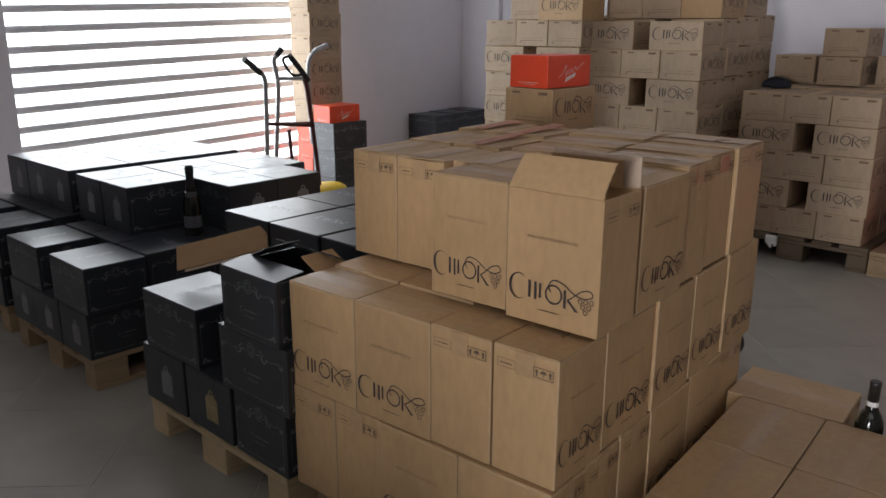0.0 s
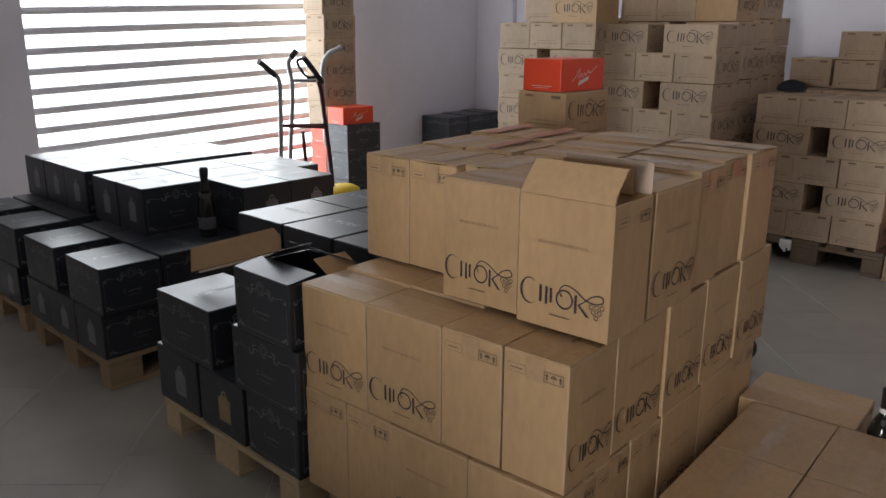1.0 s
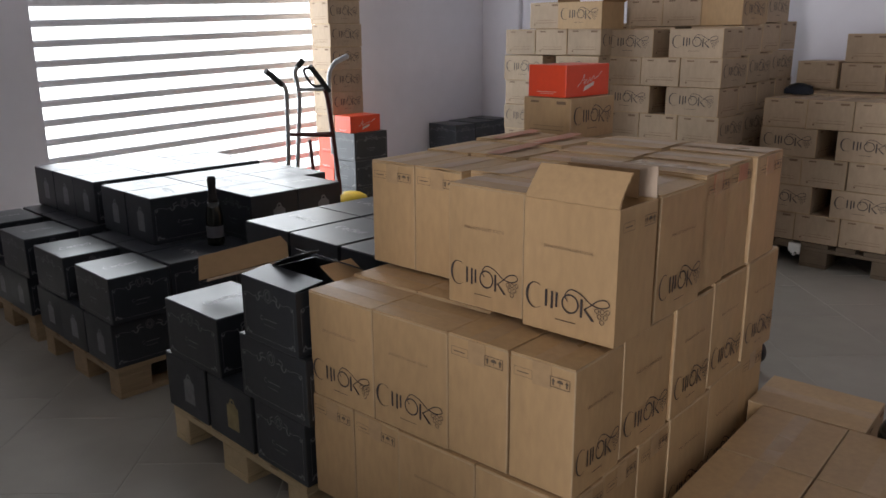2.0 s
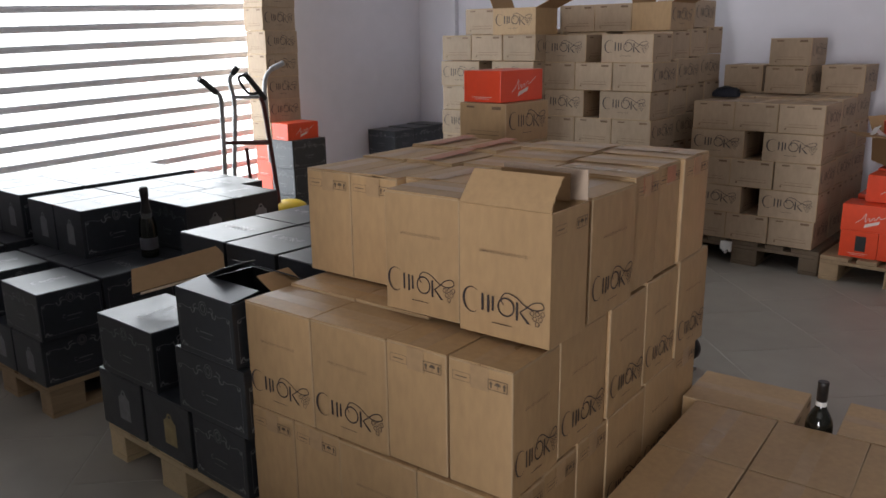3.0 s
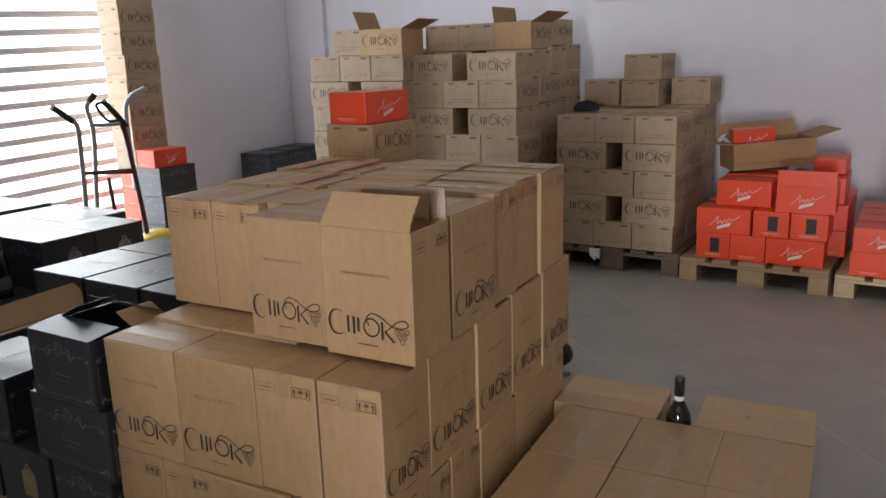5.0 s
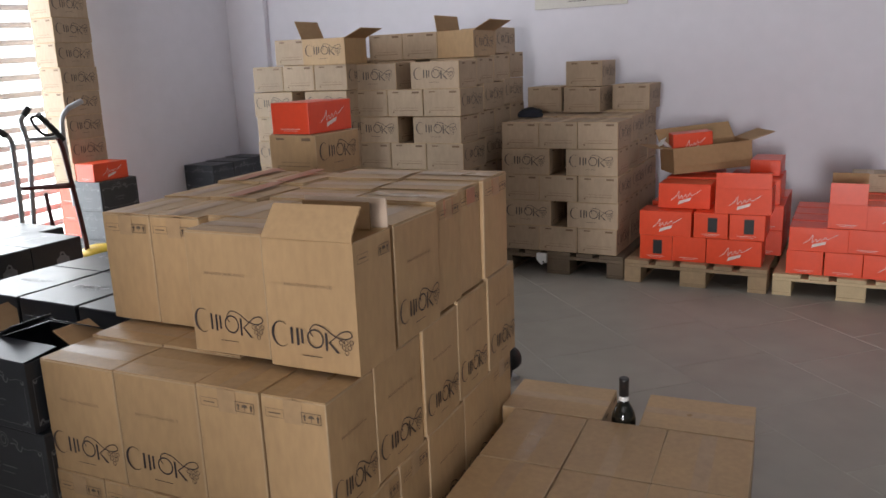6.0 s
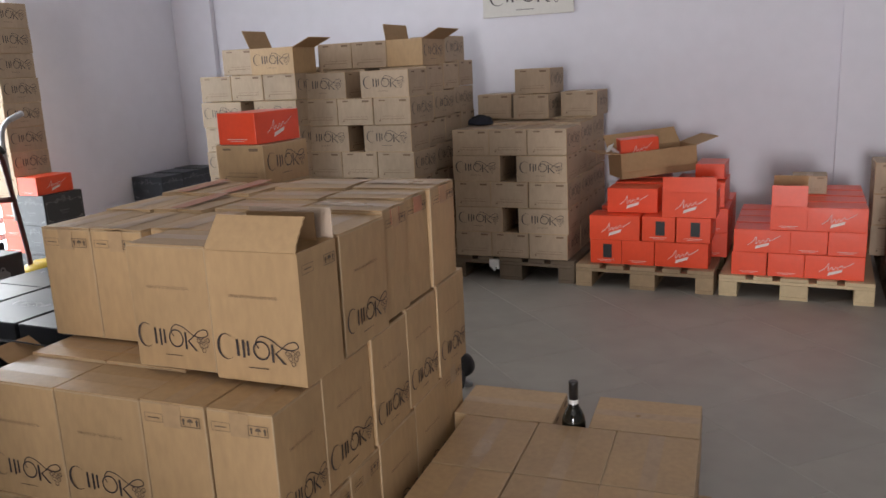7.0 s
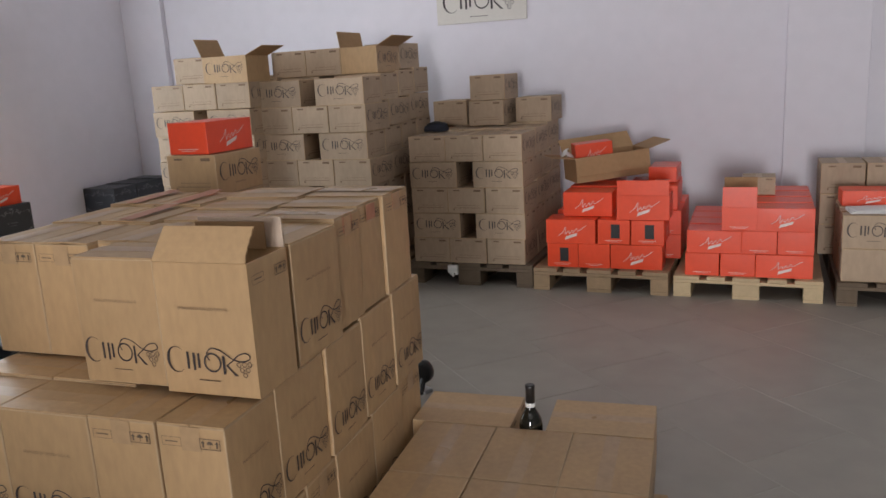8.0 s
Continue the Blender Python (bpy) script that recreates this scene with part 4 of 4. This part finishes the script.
# ---- open kraft carton with orange ones in it, on the orange stack ----
crate = tagged(new("open_carton"), "open kraft carton with wide flaps on orange cartons", "carton")
part("body", carton_shell(0.49, 0.26, 0.135), KRAFT_IN, crate)
for side, wide, off, length, lift in ((0, 0.49, 0.13, 0.10, 264), (90, 0.26, 0.245, 0.15, 168), (180, 0.49, 0.13, 0.12, 140), (270, 0.26, 0.245, 0.13, 172)):
    part("flap", slab_flap(wide - 0.004, length), KRAFT_IN, crate, "spread flap", Matrix.Rotation(radians(side), 4, "Z") @ Matrix.Translation((0, -off, 0.135)) @ Matrix.Rotation(radians(lift), 4, "X"))
crate.matrix_basis = plan(pose(0.035, 3.93, O4 + 0.020, 0, -4, 30))
for z, a, tall in ((0.030, 28, 0.5), (0.094, 21, 0.95)):
    lay(OR, pose(-0.05, 3.895, O4 + z, 0, -4, a) @ Matrix.Diagonal((0.80, 0.85, tall, 1)), "orange carton inside an open kraft carton", "carton")


def open_orange(x, y, z, turn, sx, sy, flap):
    c = orange_carton(opened=True)
    c.name = "open_orange_carton"
    c.matrix_basis = plan(pose(x, y, z, 0, 0, turn))
    wide, off = (OX, OY) if turn == 0 else (OY, OX)
    a = 0 if turn == 0 else -90
    part("flap", slab_flap(wide - 0.004, flap), ORANGECARD, c, "raised orange flap", Matrix.Rotation(radians(a), 4, "Z") @ Matrix.Translation((0, -off / 2, OH)) @ Matrix.Rotation(radians(88), 4, "X"))
    if turn:
        part("flap", slab_flap(wide - 0.004, flap * 1.15), KRAFT_IN, c, "raised rear flap, brown inside", Matrix.Rotation(radians(a + 180), 4, "Z") @ Matrix.Translation((0, -off / 2, OH)) @ Matrix.Rotation(radians(84), 4, "X"))
    return tagged(c, "open orange carton with a raised flap", "carton")


open_orange(0.335, 3.455, O3 + 0.001, 0, OX, OY, 0.075)
open_orange(0.855, 3.45, O3 + 0.001, 90, OY, OX, 0.11)
lay(PLAIN, pose(0.955, 3.80, O4 + 0.001, 0, 0, 90) @ Matrix.Diagonal((0.62, 0.80, 0.60, 1)), "small kraft carton lying on orange cartons", "carton")

# far end: papers and a tilted orange carton on the kraft cartons
papers = tagged(new("paper_stack"), "loose stack of white paper on a kraft carton", "paper")
for k in range(3):
    part("sheet", box(-0.105, 0.105, -0.075, 0.075, k * 0.006, k * 0.006 + 0.005, 0.001), PAPER, papers, "", pose(0.006 * k, 0.004 * k, 0, 0, 0, 5 * k))
papers.matrix_basis = plan(pose(1.49, 3.39, O1 + 2 * PITCHH + 0.001, 0, 0, 6))
lay(OR, pose(1.515, 3.62, O1 + 2 * PITCHH + 0.001, 0, 0, 2) @ Matrix.Diagonal((1, 1, 0.6, 1)), "flat orange carton lying on kraft cartons", "carton")

# dark cap on the five-layer stack
cap = tagged(new("dark_pouch"), "dark navy pouch lying on kraft cartons", "pouch")
bm = bmesh.new()
bmesh.ops.create_icosphere(bm, subdivisions=3, radius=1.0)
for v in bm.verts:
    n = noise.noise(v.co * 1.6)
    v.co = Vector((v.co.x * 0.085 * (1 + 0.25 * n), v.co.y * 0.06, max(-0.2, v.co.z) * 0.045 * (1 + 0.5 * n) + 0.009))
for f in bm.faces:
    f.smooth = True
part("cloth", bm, DARKBLUE, cap)
part("strap", tube(bend([(-0.06, -0.02, 0.045), (0.0, -0.03, 0.062), (0.07, -0.01, 0.040)], 5), 0.006, 8), RUBBER, cap, "black strap")
cap.matrix_basis = plan(pose(-0.985, 3.62, zc, 0, 0, 10))

# wall sign
sign = tagged(new("wall_sign"), "white board sign with a dark printed mark", "sign")
part("panel", box(-1.572, -0.783, YB - 0.022, YB - 0.002, 1.865, 2.22, 0.003), BOARD, sign)
part("printed_mark", winery_mark(0.66), INK, sign, "dark printed mark", Matrix.Translation((-1.515, YB - 0.0235, 1.945)))

# black tape dispenser on the floor behind the big stack
disp = tagged(new("tape_dispenser"), "black plastic tape dispenser on the floor", "tool")
part("reel", lathe([(0.03, -0.028), (0.062, -0.028), (0.064, 0.0), (0.062, 0.028), (0.03, 0.028)], 24), RUBBER, disp, "", pose(0, 0, 0.115, 90, 0, 20))
part("handle", tube(bend([(0.0, 0.0, 0.10), (0.02, -0.03, 0.05), (0.05, -0.07, 0.018)], 5), 0.018, 10), RUBBER, disp)
part("blade_holder", box(-0.035, 0.045, -0.03, 0.03, 0.0, 0.022, 0.004), STEEL, disp, "grey metal plate")
disp.matrix_basis = pose(-0.42, 1.98, 0.0, 0, 0, -30) @ Matrix.Diagonal((0.72, 0.72, 0.85, 1))

# plastic wrap scrap on the pallet edge
wrap = tagged(new("plastic_scrap"), "white plastic wrap scrap on a pallet edge", "plastic")
bm = bmesh.new()
for k in range(5):
    add_box(bm, -0.03 + 0.012 * k, -0.016 + 0.012 * k, -0.012, 0.010 + 0.003 * (k % 2), -0.05 - 0.012 * (k % 3), 0.0, 0.003)
part("film", bm, PAPER, wrap)
wrap.matrix_basis = plan(pose(-0.80, 3.285, 0.135))

# crumpled white packing paper on a flap of the open kraft carton
crumple = tagged(new("packing_paper"), "crumpled white packing paper on an open carton flap", "paper")
for k, (x, y, rx, ry, rz) in enumerate(((0.0, 0.0, 0, -12, 20), (0.018, 0.008, 20, 35, -15), (-0.012, 0.012, -25, -30, 50))):
    part("fold", box(-0.035, 0.035, -0.022, 0.022, 0.0, 0.003, 0.001), PAPER, crumple, "", pose(x, y, 0.012 + 0.012 * k, rx, ry, rz))
crumple.matrix_basis = plan(pose(-0.20, 3.80, O4 + 0.128, 0, 0, 30))

# orange tape on the far cartons of the top tier
for y, x, rise in ((0.652, 0.004, 0.028), (0.810, 0.006, 0.033), (0.993, 0.013, 0.039)):
    s = tagged(new("tape_strip", to_mesh("tape_strip", box(-0.030, 0.030, -0.0007, 0, -0.044, 0.0), ORANGE_TAPE)), "strip of orange tape on a carton edge", "tape")
    s.matrix_basis = G @ pose(x + 0.0022, y, Z3 + rise + CH - 0.004, 0, 0, 90)
for x0, y0 in ((-0.81, 0.90), (-0.64, 0.66), (-0.64, 0.90)):
    s = tagged(new("tape_strip", to_mesh("tape_strip", box(-0.024, 0.024, -0.11, 0.11, 0, 0.0006), ORANGE_TAPE)), "strip of orange tape on a carton top", "tape")
    s.matrix_basis = G @ pose(x0, y0, Z3 + RISE * y0 + CH + 0.0085, 1.9, 0, 0)

discard(UP, OPEN, FLAT, PLAIN, BROWN, NEAR, OR, ORW, BK, BKS, BKG, P, P_DARK, P_PALE)

# ---- floor tiles, laid at 45 degrees in staggered rows ----
A, JOINT = 0.5325, 0.004
U0, V0, STAGGER = 2.39, -1.335, 0.352
h = A / 2 - JOINT / 2


def tile_shape(bm, m):
    low = [bm.verts.new(m @ Vector((sx * h, sy * h, -0.0015))) for sx, sy in ((-1, -1), (1, -1), (1, 1), (-1, 1))]
    top = [bm.verts.new(m @ Vector((sx * (h - 0.0012), sy * (h - 0.0012), 0.0))) for sx, sy in ((-1, -1), (1, -1), (1, 1), (-1, 1))]
    bm.faces.new(top)
    for k in range(4):
        bm.faces.new((low[k], low[(k + 1) % 4], top[(k + 1) % 4], top[k]))


bm = bmesh.new()
tile_shape(bm, Matrix.Identity(4))
tile = to_mesh("tile", bm, TILE)
spots = []
for i in range(-40, 40):
    for j in range(-40, 40):
        u, v = U0 + (i + 0.5) * A, V0 + (j + 0.5) * A + (STAGGER if i % 2 else 0.0)
        # u runs along (1, 1), v along (1, -1)
        x, y = (u + v) / math.sqrt(2), (u - v) / math.sqrt(2)
        if XL - 0.36 < x < XR + 0.36 and YF - 0.36 < y < YB + 0.36:
            spots.append((abs(x - 0.0) + abs(y - 1.0), x, y))
spots.sort()
for _, x, y in spots[:290]:
    part("tile", tile, None, floor, "", pose(x, y, 0, 0, 0, 45))
bm = bmesh.new()
for _, x, y in spots[290:]:
    tile_shape(bm, pose(x, y, 0, 0, 0, 45))
rest = part("tiles", bm, TILE, floor)
rest["kind"] = "stuff"
